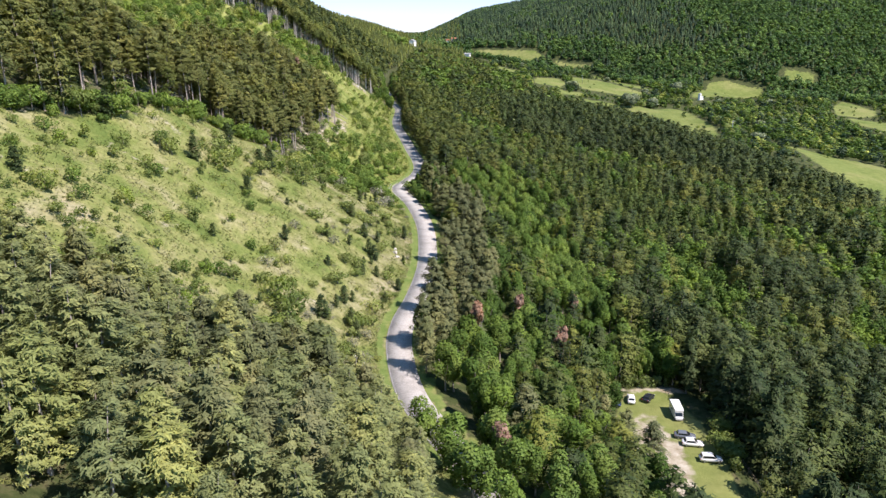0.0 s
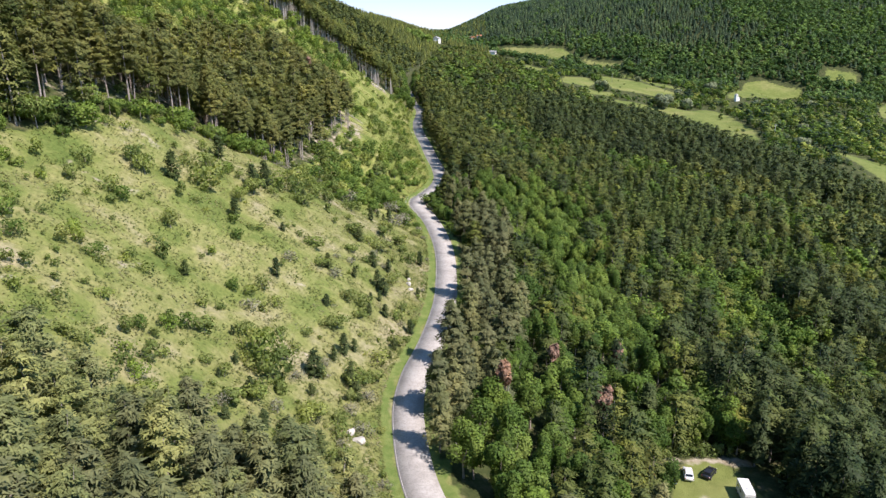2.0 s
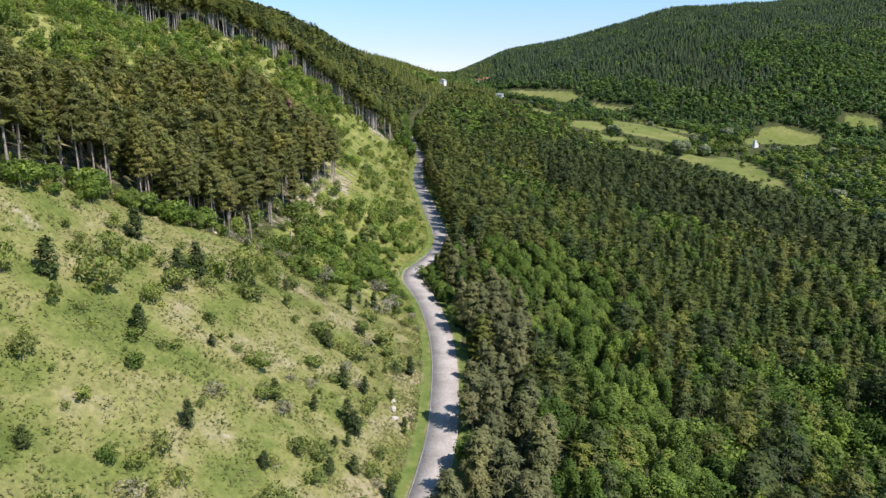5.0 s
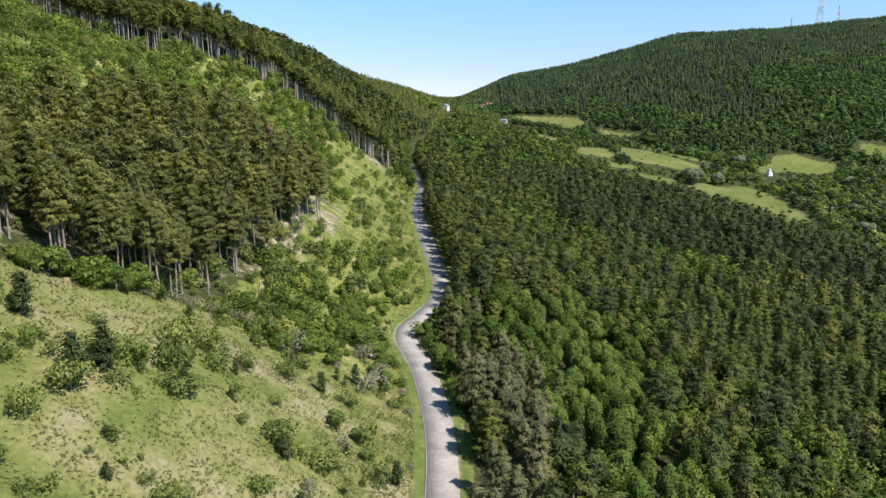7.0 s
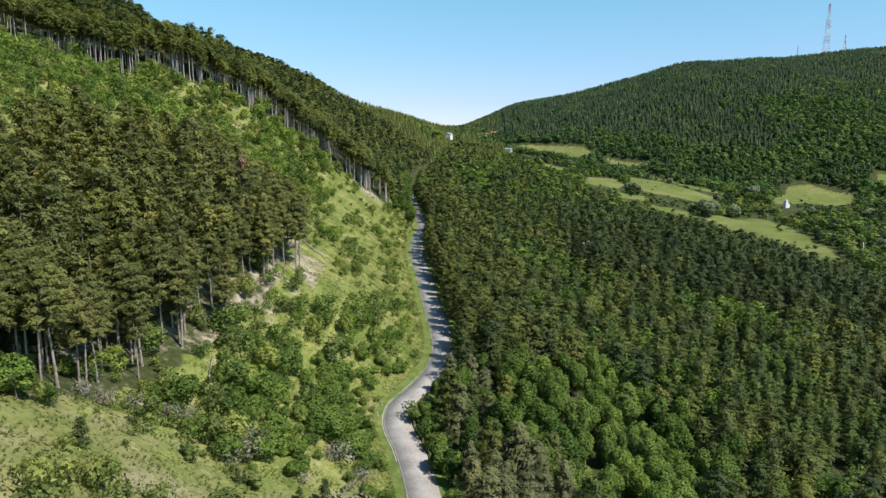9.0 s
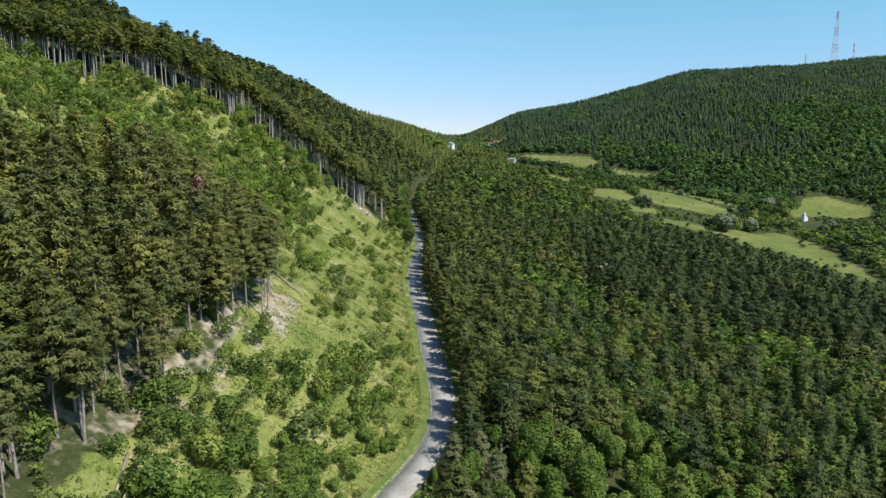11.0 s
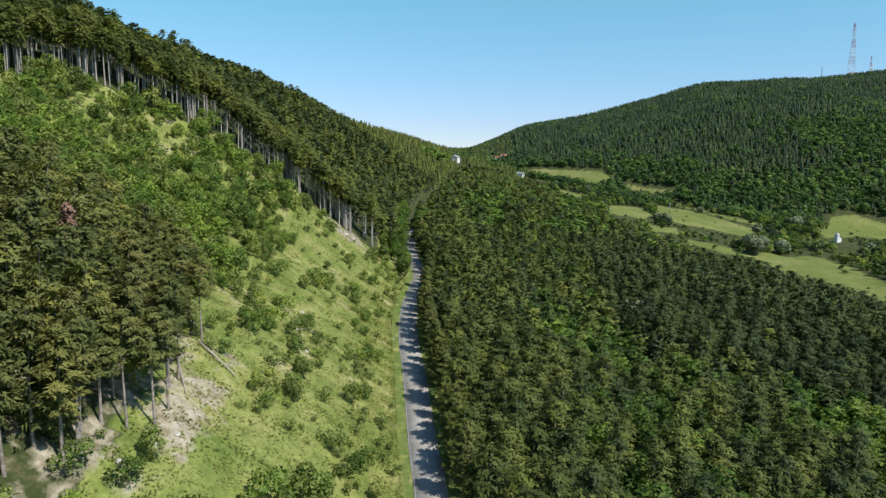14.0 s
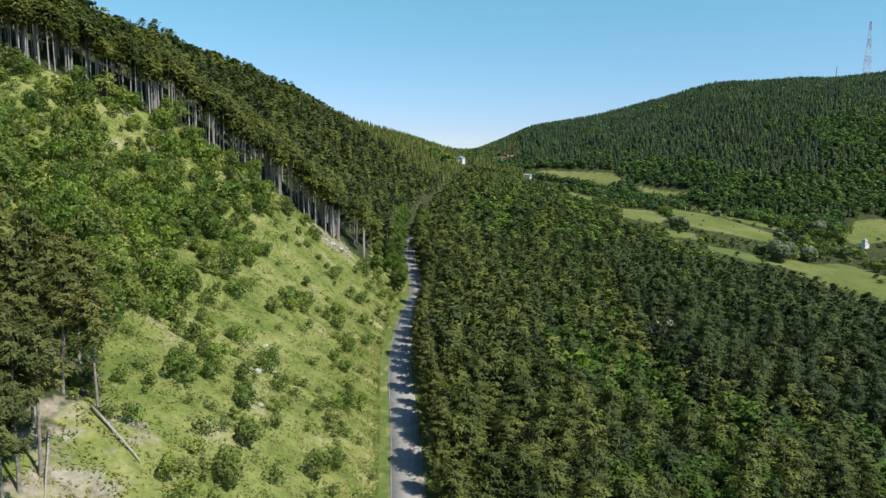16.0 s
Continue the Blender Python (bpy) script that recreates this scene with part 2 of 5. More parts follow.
def curve(v, xs, ys):
    """Piecewise cubic through few values, with soft corners."""
    xs, ys = np.array(xs, float), np.array(ys, float)
    g = np.gradient(ys, xs)
    v = np.clip(v, xs[0], xs[-1])
    i = np.clip(np.searchsorted(xs, v, side="right") - 1, 0, len(xs) - 2)
    w = xs[i + 1] - xs[i]
    s = (v - xs[i]) / w
    return (ys[i] * (1 + 2 * s) * (1 - s) ** 2 + ys[i + 1] * s * s * (3 - 2 * s)
            + w * (g[i] * s * (1 - s) ** 2 - g[i + 1] * s * s * (1 - s)))


def road_x(y):
    return curve(y, ROAD_Y, ROAD_X)


def road_z(y):
    return curve(y, *ROAD_Z)


def waves(x, y, scale, seed):
    """Smooth unevenness, about -1 to 1."""
    rng = np.random.RandomState(seed)
    total = 0
    for k in range(5):
        a, p, f = rng.uniform(0, 6.28), rng.uniform(0, 6.28), rng.uniform(.6, 1.7) / scale
        total = total + np.sin((x * np.cos(a) + y * np.sin(a)) * f * 6.28 + p)
    return total / 2.8


def height(x, y):
    """The lie of the land."""
    x, y = np.asarray(x, float), np.asarray(y, float)
    d = x - road_x(y)
    base = road_z(y)
    u, v = np.maximum(-d - 3.0, 0), np.maximum(d - 3.0, 0)
    # the slope above the road
    m = curve(y, LEFT_Y, LEFT_M)
    near = np.minimum(u, 100)
    far = np.clip(u - 100, 0, 200)
    rest = np.maximum(u - 300, 0)
    up = m * (near - 2.6 * (1 - np.exp(-near / 3)) + .58 * far + .38 * rest)
    up = up + smooth(u, 8, 40) * (1.6 * waves(x, y, 45, 1) + .5 * waves(x, y, 14, 2))
    # the slope below it, down to the valley
    s = curve(y, RIGHT_Y, RIGHT_S)
    fall = 85 * (1 - np.exp(-s * np.maximum(v - 1.2, 0) / 85))
    fall = fall + smooth(v, 10, 60) * 1.2 * waves(x, y, 60, 3) + smooth(v, 120, 400) * 4 * waves(x, y, 210, 4)
    # the upper flank eases off behind a wooded shoulder
    up = up - .3 * np.maximum(-122 - x, 0) * smooth(y, 440, 490) * (1 - smooth(y, 500, 620)) - .15 * np.maximum(-150 - x, 0) * smooth(y, 500, 620)
    up = up + 16 * (1 - smooth(np.hypot((x + 312) / 44, (y - 700) / 70), .55, 1))
    z = base + up - fall
    # the hill across the valley
    foot, crest, top = curve(x, HILL_X, HILL_FOOT), curve(x, HILL_X, HILL_CREST), curve(x, HILL_X, HILL_Z)
    t = np.clip((y - foot) / (crest - foot), 0, 1)
    over = np.clip((y - crest) / 1500, 0, 1)
    side = smooth(x, -160, 90)
    k = side * (1 - (1 - t) ** 1.9)
    z = z * (1 - k) + (top + 7 * waves(x, y, 260, 5) * t - 260 * over ** 1.5) * k
    # the car park is level
    p = 1 - smooth(np.hypot((x - PARK[0]) / 1.0, (y - PARK[1]) / 1.5), 13, 26)
    return z * (1 - p) + PARK[2] * p


def inside(x, y, corners):
    """Whether points lie in a polygon of the plan."""
    hit = np.zeros(np.shape(x), bool)
    for (ax, ay), (bx, by) in zip(corners, corners[1:] + corners[:1]):
        cross = (ay > y) != (by > y)
        hit ^= cross & (x < (bx - ax) * (y - ay) / (by - ay + 1e-9) + ax)
    return hit


# stands of trees and open land, in plan
STAND_A = [(-48.5, 285), (-50.5, 305), (-54.5, 331), (-64, 345), (-78, 336), (-88, 312), (-97, 285), (-116, 255), (-200, 215), (-200, 130), (-84, 134), (-67, 190), (-55, 210), (-51, 250)]
LAWN = [(67, 100), (77, 99), (81, 112), (76, 121), (69, 119)]
# mown fields in the valley, by their corners
FIELDS = [
    [(58, 1240), (112, 1216), (160, 1190), (172, 1163), (146, 1160), (100, 1192), (64, 1210)],
    [(90, 1070), (118, 1050), (102, 998), (84, 1018)],
    [(134, 965), (164, 963), (168, 920), (154, 893), (124, 866), (118, 900)],
    [(196, 1030), (226, 1008), (242, 960), (272, 918), (242, 858), (210, 870), (182, 880), (180, 950)],
    [(236, 1078), (264, 1012), (292, 950), (282, 938), (256, 985), (226, 1040)],
    [(146, 850), (172, 842), (163, 800), (138, 795)],
    [(160, 785), (182, 777), (202, 756), (222, 760), (205, 735), (178, 724), (164, 766)],
    [(220, 764), (264, 782), (274, 758), (262, 708), (256, 640), (234, 566), (208, 588), (192, 650), (205, 735)],
    [(394, 1016), (420, 1020), (464, 994), (448, 968), (412, 936), (356, 905), (322, 880), (340, 930)],
    [(186, 1146), (240, 1106), (224, 1106), (190, 1130)],
    [(258, 546), (284, 520), (306, 504), (330, 478), (300, 430), (262, 385), (255, 440), (270, 520)],
    [(503, 878), (552, 944), (542, 846), (516, 816), (474, 818)],
    [(500, 1005), (540, 996), (545, 1015), (510, 1030)],
    [(478, 803), (520, 792), (545, 760), (474, 718), (470, 760)],
    [(168, 505), (188, 481), (178, 470), (162, 490)],
]


def field_at(x, y, grow=0.0):
    """1 inside a field, falling to 0 over a few metres at its edge; grow moves the edge outwards."""
    x, y = np.asarray(x, float), np.asarray(y, float)
    best = np.zeros(np.shape(x))
    for corners in FIELDS:
        near = np.full(np.shape(x), 1e9)
        for (ax, ay), (bx, by) in zip(corners, corners[1:] + corners[:1]):
            k = np.clip(((x - ax) * (bx - ax) + (y - ay) * (by - ay)) / ((bx - ax) ** 2 + (by - ay) ** 2), 0, 1)
            near = np.minimum(near, np.hypot(x - ax - k * (bx - ax), y - ay - k * (by - ay)))
        best = np.maximum(best, smooth(np.where(inside(x, y, corners), near, -near) + grow, -3, 3))
    return best


def stand_b_edge(x):
    return curve(x, [-900, -250, -150, -125, -100, -80, -58, -20], [330, 392, 425, 440, 459, 470, 474, 474])


def valley_edge(y):
    return curve(y, [0, 200, 330, 400, 485, 620, 720, 820, 970, 1085, 1300], [420, 330, 258, 248, 205, 182, 130, 108, 80, 58, 40])


def park_at(x, y):
    return 1 - smooth(np.hypot((x - PARK[0] - .1 * (y - PARK[1])) / 10.5, (y - PARK[1] + 14) / 33), 0.85, 1.1)


def stand_c(x, y):
    return (y < curve(x, [-120, -54, -40, -27, -13, -2, 10], [70, 84, 91, 92, 96, 84, 80])) & (x - road_x(y) < -4)


def mesh_of(name, verts, tris, mats, index=None, flat=True, normals=None):
    me = bpy.data.meshes.new(name)
    verts, tris = np.asarray(verts, np.float32).reshape(-1, 3), np.asarray(tris, np.int32).reshape(-1, 3)
    me.vertices.add(len(verts))
    me.vertices.foreach_set("co", verts.ravel())
    me.loops.add(tris.size)
    me.loops.foreach_set("vertex_index", tris.ravel())
    me.polygons.add(len(tris))
    me.polygons.foreach_set("loop_start", np.arange(0, tris.size, 3, dtype=np.int32))
    for m in mats:
        me.materials.append(m)
    if index is not None:
        me.polygons.foreach_set("material_index", np.asarray(index, np.int32))
    if not flat:
        me.polygons.foreach_set("use_smooth", np.ones(len(tris), bool))
    me.update(calc_edges=True)
    if normals is not None:      # leaves share the light of the clump that they belong to
        me.attributes.new("custom_normal", "FLOAT_VECTOR", "POINT").data.foreach_set("vector", np.asarray(normals, np.float32).ravel())
    return me


def build_ground():
    def steps(core, lo, hi, fine):
        out, step = list(core), core[1] - core[0]
        while out[-1] < hi:
            step = min(step * 1.07, 6 if out[-1] < fine else 60)
            out.append(out[-1] + step)
        step = core[1] - core[0]
        while out[0] > lo:
            step = min(step * 1.07, 60)
            out.insert(0, out[0] - step)
        return np.array(out)
    xs, ys = steps(np.arange(-80, 70, 1.8), -2600, 3400, 580), steps(np.arange(50, 540, 2.8), -700, 4700, 1220)
    X, Y = np.meshgrid(xs, ys)
    Z = height(X, Y)
    d = X - road_x(Y)
    Z = Z - 0.05 * (1 - smooth(np.abs(d), 2.15, 2.65))
    open_slope = smooth(-d, 5, 9) * (1 - smooth(-d, 120, 160))
    Z = Z + open_slope * (.28 * waves(X, Y, 6, 11) + .16 * waves(X, Y, 3.2, 12))
    ny, nx = X.shape
    i = (np.arange(ny - 1)[:, None] * nx + np.arange(nx - 1)[None, :]).ravel()
    tris = np.concatenate([np.stack([i, i + 1, i + nx + 1], 1), np.stack([i, i + nx + 1, i + nx], 1)])
    me = mesh_of("ground", np.stack([X, Y, Z], -1), tris, [GROUND], flat=False)
    u = -d - 3
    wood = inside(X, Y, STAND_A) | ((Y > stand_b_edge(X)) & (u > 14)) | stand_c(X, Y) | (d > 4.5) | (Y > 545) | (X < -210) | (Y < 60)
    lawn = np.maximum(inside(X, Y, LAWN), park_at(X, Y))
    field = np.maximum(field_at(X, Y), lawn)
    valley = (X > valley_edge(Y) + 20) & (Y < curve(X, HILL_X, HILL_FOOT) - 10)
    verge = smooth(np.abs(d), 2.4, 3.0) * (1 - smooth(-d + .7 * waves(X, Y, 7, 24), 4.0, 6.2)) * (d < 5) * (Y < 515)
    scar = np.exp(-(((X + 57) / 8) ** 2 + ((Y - 470) / 7) ** 2))
    edge_a = np.exp(-((X + 46 + .12 * np.abs(Y - 292)) / 5) ** 2) * smooth(Y, 246, 262) * (1 - smooth(Y, 328, 340)) * (.28 + .2 * smooth(Y, 280, 292) + .5 * waves(X, Y, 11, 21))
    bare = smooth(waves(X, Y, 17, 22) + .5 * waves(X, Y, 6, 23), .75, 1.3) * .42 * smooth(u, 8, 14) * (1 - smooth(Y, 200, 225))
    gravel = (1 - smooth(np.hypot((X - 43.5 - .1 * (Y - 124)) / 6.2, (Y - 114) / 22), .6, 1.1)) * .85
    rim = np.exp(-((Y - 144.5 - .05 * (X - 46)) / 1.3) ** 2) * (np.abs(X - 48) < 9) * .8
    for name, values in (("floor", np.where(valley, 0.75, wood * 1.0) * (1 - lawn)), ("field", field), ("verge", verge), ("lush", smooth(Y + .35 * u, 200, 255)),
                         ("soil", np.clip(scar + edge_a + .62 * np.exp(-((X + 45.5) / 3.4) ** 2 - ((Y - 306) / 8) ** 2) + bare + gravel + rim + .3 * inside(X, Y, STAND_A), 0, 1))):
        me.attributes.new(name, "FLOAT", "POINT").data.foreach_set("value", np.asarray(values, np.float32).ravel())
    tagged(new("ground", me), "grassy hillside falling to a wooded valley with mown fields", "ground", kind="structure")


build_ground()


def ribbon(name, y0, y1, left, right, lift, mat, thick=0.12, step=1.5, dash=None):
    """A strip along the road, from left to right of its centre, with a body below it."""
    ys = np.arange(y0, y1 + .01, step)
    gx = (road_x(ys + .5) - road_x(ys - .5))
    n = np.stack([np.ones_like(gx), -gx], 1) / np.sqrt(1 + gx ** 2)[:, None]
    c = np.stack([road_x(ys), ys], 1)
    z = road_z(ys) + lift
    rows = []
    for off, dz in ((left, -thick), (left, 0), (right, 0), (right, -thick)):
        p = c + n * off
        rows.append(np.stack([p[:, 0], p[:, 1], z + dz], 1))
    V = np.stack(rows, 1).reshape(-1, 3)
    F = []
    for k in range(len(ys) - 1):
        for j in range(3):
            a = 4 * k + j
            F += [(a, a + 1, a + 5), (a, a + 5, a + 4)]
    return mesh_of(name, V, [f[::-1] for f in F], [mat])


road = tagged(new("road", ribbon("road", 60, 600, -2.75, 2.75, 0.05, ASPHALT)), "narrow pale worn asphalt mountain road", "road", kind="structure")
for side in (-1,):
    line = new("edge_line", ribbon("edge_line", 80, 540, side * 2.56 - .045, side * 2.56 + .045, 0.056, PAINT_WHITE, 0.004))
    line.parent = road
    tagged(line, "faded white edge line")


# ---- plants ----
def sprays(c, n, r, rng, blades=4, along=None, stretch=1.0, wide=0.42, rise=0.25, fan=6.28, shade=None):
    """Ragged tufts of narrow blades that fan out from a point, peaked along n."""
    c, n = np.asarray(c, float), np.asarray(n, float)
    n = n / np.linalg.norm(n, axis=1)[:, None]
    k = len(c)
    r = np.broadcast_to(np.asarray(r, float), k)
    t = rng.normal(size=(k, 3)) if along is None else np.asarray(along, float)
    t = t - n * (t * n).sum(1)[:, None]
    t /= np.linalg.norm(t, axis=1)[:, None] + 1e-9
    s = np.cross(n, t)
    V = np.empty((k, blades, 3, 3))
    for j in range(blades):
        a = ((j + .5) / blades - .5) * fan + rng.uniform(-.3, .3, k)
        out = t * (np.cos(a) * stretch)[:, None] + s * np.sin(a)[:, None]
        side = s * np.cos(a)[:, None] - t * np.sin(a)[:, None]
        reach = r * rng.uniform(.75, 1.4, k)
        w = (r * wide * rng.uniform(.7, 1.3, k))[:, None]
        up = (r * rng.uniform(-.35, .35, k))[:, None]
        V[:, j, 0] = c + out * reach[:, None] + n * up
        foot = c - out * (.18 * r)[:, None] + n * (r * rise * rng.uniform(.2, 1.4, k))[:, None]
        V[:, j, 1] = foot + side * w + n * w * .35
        V[:, j, 2] = foot - side * w - n * w * .35
    shade = n if shade is None else np.asarray(shade, float) / np.linalg.norm(shade, axis=1)[:, None]
    N = np.repeat(shade, blades * 3, axis=0)
    V = V.reshape(-1, 3, 3)
    turned = (np.cross(V[:, 1] - V[:, 0], V[:, 2] - V[:, 0]) * N[::3]).sum(1) < 0
    V[turned] = V[turned][:, ::-1]
    return V.reshape(-1, 3), np.arange(k * blades * 3).reshape(-1, 3), N


def tube(points, radii, sides=6):
    """A tapered limb through points."""
    points = np.asarray(points, float)
    V, F, N = [], [], []
    for p, r in zip(points, radii):
        for j in range(sides):
            a = 2 * math.pi * j / sides
            N.append((math.cos(a), math.sin(a), 0))
            V.append((p[0] + r * math.cos(a), p[1] + r * math.sin(a), p[2]))
    for k in range(len(points) - 1):
        for j in range(sides):
            a, b = k * sides + j, k * sides + (j + 1) % sides
            F += [(a, b, b + sides), (a, b + sides, a + sides)]
    return np.array(V), np.array(F), np.array(N)


def join(parts):
    V, F, N, off = [], [], [], 0
    for v, f, n in parts:
        V.append(v)
        F.append(np.asarray(f) + off)
        N.append(n)
        off += len(v)
    return np.concatenate(V), np.concatenate(F), np.concatenate(N)


def trunk_shape(h, r, rng, sides=7, stubs=0, low=0.1, high=0.4):
    zs = np.array([-0.6, 0.25, .1 * h, .35 * h, .62 * h, .85 * h, h * .98])
    bend = rng.normal(0, .012 * h, (7, 2)).cumsum(0) * (zs[:, None] / h)
    rr = r * np.array([1.35, 1.12, .95, .78, .52, .28, .06])
    out = [tube(np.column_stack([bend, zs]), rr, sides)]
    for _ in range(stubs):
        z, a, l = rng.uniform(low, high) * h, rng.uniform(0, 6.28), rng.uniform(.5, 1.6)
        out.append(tube([(0, 0, z), (math.cos(a) * l, math.sin(a) * l, z + rng.uniform(-.25, .3) * l), (math.cos(a) * l * 1.5, math.sin(a) * l * 1.5, z - .2 * l)], (r * .22, r * .13, .01), 3))
    return join(out)


def pine_crown(h, low, width, branches, tufts, size, rng, shape=0.62, blades=4, wide=.23, loose=.16, swing=.30, side=.68, inside_size=1.5):
    c, n, al = [], [], []
    tiers, inner = max(5, branches // 5), set()
    for i in range(branches):
        f = min(1, max(0, (i * tiers // branches + .5 + rng.normal(0, loose)) / tiers))      # boughs in tiers, with gaps between
        z = h * (low + (1 - low) * f ** .92 * .98)
        length = width * ((1 - f) ** shape * (.62 + .38 * min(1, f / .22)) + .10) * rng.uniform(.7, 1.18)
        a = i * 2.39996 + rng.uniform(-.5, .5)
        lift = rng.uniform(.02, .3)
        for k in range(tufts):
            s = .25 + .75 * (k + rng.uniform(.2, .9)) / tufts
            spread_a = a + rng.uniform(-swing, swing) / (.6 + s)
            p = (math.cos(spread_a) * length * s, math.sin(spread_a) * length * s, z + length * (lift * s * s - .08 * s) + rng.normal(0, .12))
            for _ in range(blades):
                c.append((p[0] + rng.normal(0, .45 * size), p[1] + rng.normal(0, .45 * size), p[2] + rng.normal(0, (.2 + loose) * size)))
                n.append((math.cos(a) * .45 + rng.normal(0, .38), math.sin(a) * .45 + rng.normal(0, .38), .9))
                al.append((math.cos(a) + rng.normal(0, .6), math.sin(a) + rng.normal(0, .6), rng.normal(.4, .4)))
        # the close inner twigs
        for k in range(2):
            s = rng.uniform(.08, .45)
            c.append((math.cos(a) * length * s, math.sin(a) * length * s, z - .1 + rng.normal(0, .15)))
            n.append((rng.normal(0, .6), rng.normal(0, .6), .7))
            al.append((math.cos(a), math.sin(a), .1))
            inner.add(len(c) - 1)
    for k in range(3):
        c.append((rng.normal(0, .1), rng.normal(0, .1), h * (1 - .012 * k)))
        n.append((rng.normal(0, .3), rng.normal(0, .3), 1))
        al.append((1, 0, 0))
    grown = np.array([inside_size if k in inner else 1.0 for k in range(len(c))])
    c = np.array(c)
    out = c[:, :2] / (np.linalg.norm(c[:, :2], axis=1)[:, None] + .25)
    shade = np.column_stack([out * side, np.full(len(c), 1.4 - side)]) + .25 * np.array(n) + rng.normal(0, .12, c.shape)
    return sprays(c, n, grown * size * rng.uniform(.72, 1.3, len(c)), rng, 1, al, 1.1, wide, shade=shade)


def leafy_crown(h, radius, lobes, clumps, size, rng, low=0.25, blades=4):
    mid = h * (low + 1) / 2
    half = h * (1 - low) / 2
    L = []
    lobes += 4
    for k in range(lobes):
        v = rng.normal(size=3)
        v /= np.linalg.norm(v)
        q = rng.uniform(.3, .78)
        L.append((v[0] * radius * q, v[1] * radius * q, mid + v[2] * half * q, rng.uniform(.28, .52)))
    L = np.array(L)
    clumps = clumps * blades
    size = size * 1.0
    pick = rng.randint(0, lobes, clumps * 2)
    v = rng.normal(size=(clumps * 2, 3)) + (0, 0, .35)
    v /= np.linalg.norm(v, axis=1)[:, None]
    rad = L[pick, 3] * rng.uniform(.74, 1.16, clumps * 2)
    p = L[pick, :3] + v * np.stack([rad * radius, rad * radius, rad * half], 1)
    deep = np.zeros(len(p), int)
    for lx, ly, lz, lr in L:
        deep += (((p[:, 0] - lx) / radius) ** 2 + ((p[:, 1] - ly) / radius) ** 2 + ((p[:, 2] - lz) / half) ** 2) < (lr * .8) ** 2
    keep = np.argsort(deep, kind="stable")[:clumps]
    n = v[keep] + rng.normal(0, .6, (clumps, 3)) + (0, 0, .25)
    # a close core of larger leaf masses behind the outer leaves
    few = max(6, clumps // 9)
    at = rng.randint(0, lobes, few)
    w = rng.normal(size=(few, 3))
    w /= np.linalg.norm(w, axis=1)[:, None]
    core = L[at, :3] + w * np.stack([L[at, 3] * radius, L[at, 3] * radius, L[at, 3] * half], 1) * .55
    outer = sprays(p[keep], n, size * rng.uniform(.65, 1.35, clumps), rng, 1, None, 1.0, .58, shade=v[keep] + rng.normal(0, .16, (clumps, 3)) + (0, 0, .15))
    return join([outer, sprays(core, w + (0, 0, .2), 1.7 * size * rng.uniform(.7, 1.2, few), rng, 1, None, 1.0, .7)])


def spire_crown(h, low, width, tiers, rng):
    """A far conifer: tiers of ragged hanging boughs."""
    V = []
    for k in range(tiers):
        top, foot = h * (low + (1 - low) * min(1, (k + 1.7) / (tiers + .7))), h * (low + (1 - low) * k / (tiers + .7))
        r = width * (1 - k / (tiers + .4)) ** .8
        for j in range(4):
            a, q = (j + .5 * (k % 2) + rng.uniform(-.2, .2)) * math.pi / 2, rng.uniform(.8, 1.2)
            for da in (-.62, .62):
                V.append((math.cos(a + da) * r * q, math.sin(a + da) * r * q, foot + rng.uniform(-.4, .4)))
            V.append((rng.normal(0, .15), rng.normal(0, .15), top))
    V = np.array(V)
    N = np.column_stack([V[:, :2] / (np.linalg.norm(V[:, :2], axis=1)[:, None] + .2), np.full(len(V), .55)])
    N[2::3] = N[0::3] + N[1::3]
    N /= np.linalg.norm(N, axis=1)[:, None]
    T = V.reshape(-1, 3, 3)
    turned = (np.cross(T[:, 1] - T[:, 0], T[:, 2] - T[:, 0]) * N[2::3]).sum(1) < 0
    F = np.arange(len(V)).reshape(-1, 3)
    F[turned] = F[turned][:, ::-1]
    return V, F, N


def limbs(h, r, spread_r, rng, count=4):
    out = [trunk_shape(h * .72, r, rng, 6)]
    for k in range(count):
        a, z = k * 6.28 / count + rng.uniform(-.4, .4), h * rng.uniform(.28, .45)
        out.append(tube([(0, 0, z), (math.cos(a) * spread_r * .3, math.sin(a) * spread_r * .3, z + h * .16), (math.cos(a) * spread_r * .62, math.sin(a) * spread_r * .62, z + h * .34)], (r * .5, r * .32, .03), 5))
    return join(out)


def stand_at(kind, x, y, size, label, category, group, rng, wide=(.9, 1.2)):
    return kind.stand(spot(x, y, float(height(x, y)), size, kind.size, rng, wide), label, category, group)


class Kind:
    """One model of a plant: a trunk and a crown, and its lighter forms for the distance."""

    def __init__(self, name, trunk, crown, wood, leaf, size):
        self.name, self.trunk, self.crown, self.wood, self.leaf, self.size = name, trunk, crown, wood, leaf, size
        self.thing = None

    def stand(self, m, label, category, group, name=None):
        if self.thing is None:
            root = new(name or self.name)
            for part, (v, f, n), mat in (("trunk", self.trunk, self.wood), ("crown", self.crown, self.leaf)):
                new(part, mesh_of(self.name + "_" + part, v, f, [mat], flat=False, normals=n)).parent = root
            root.matrix_basis = m
            self.thing = root
        else:
            root = copy_thing(self.thing, m)
            root.scale = m.to_scale()
        return tagged(root, label, category, group)


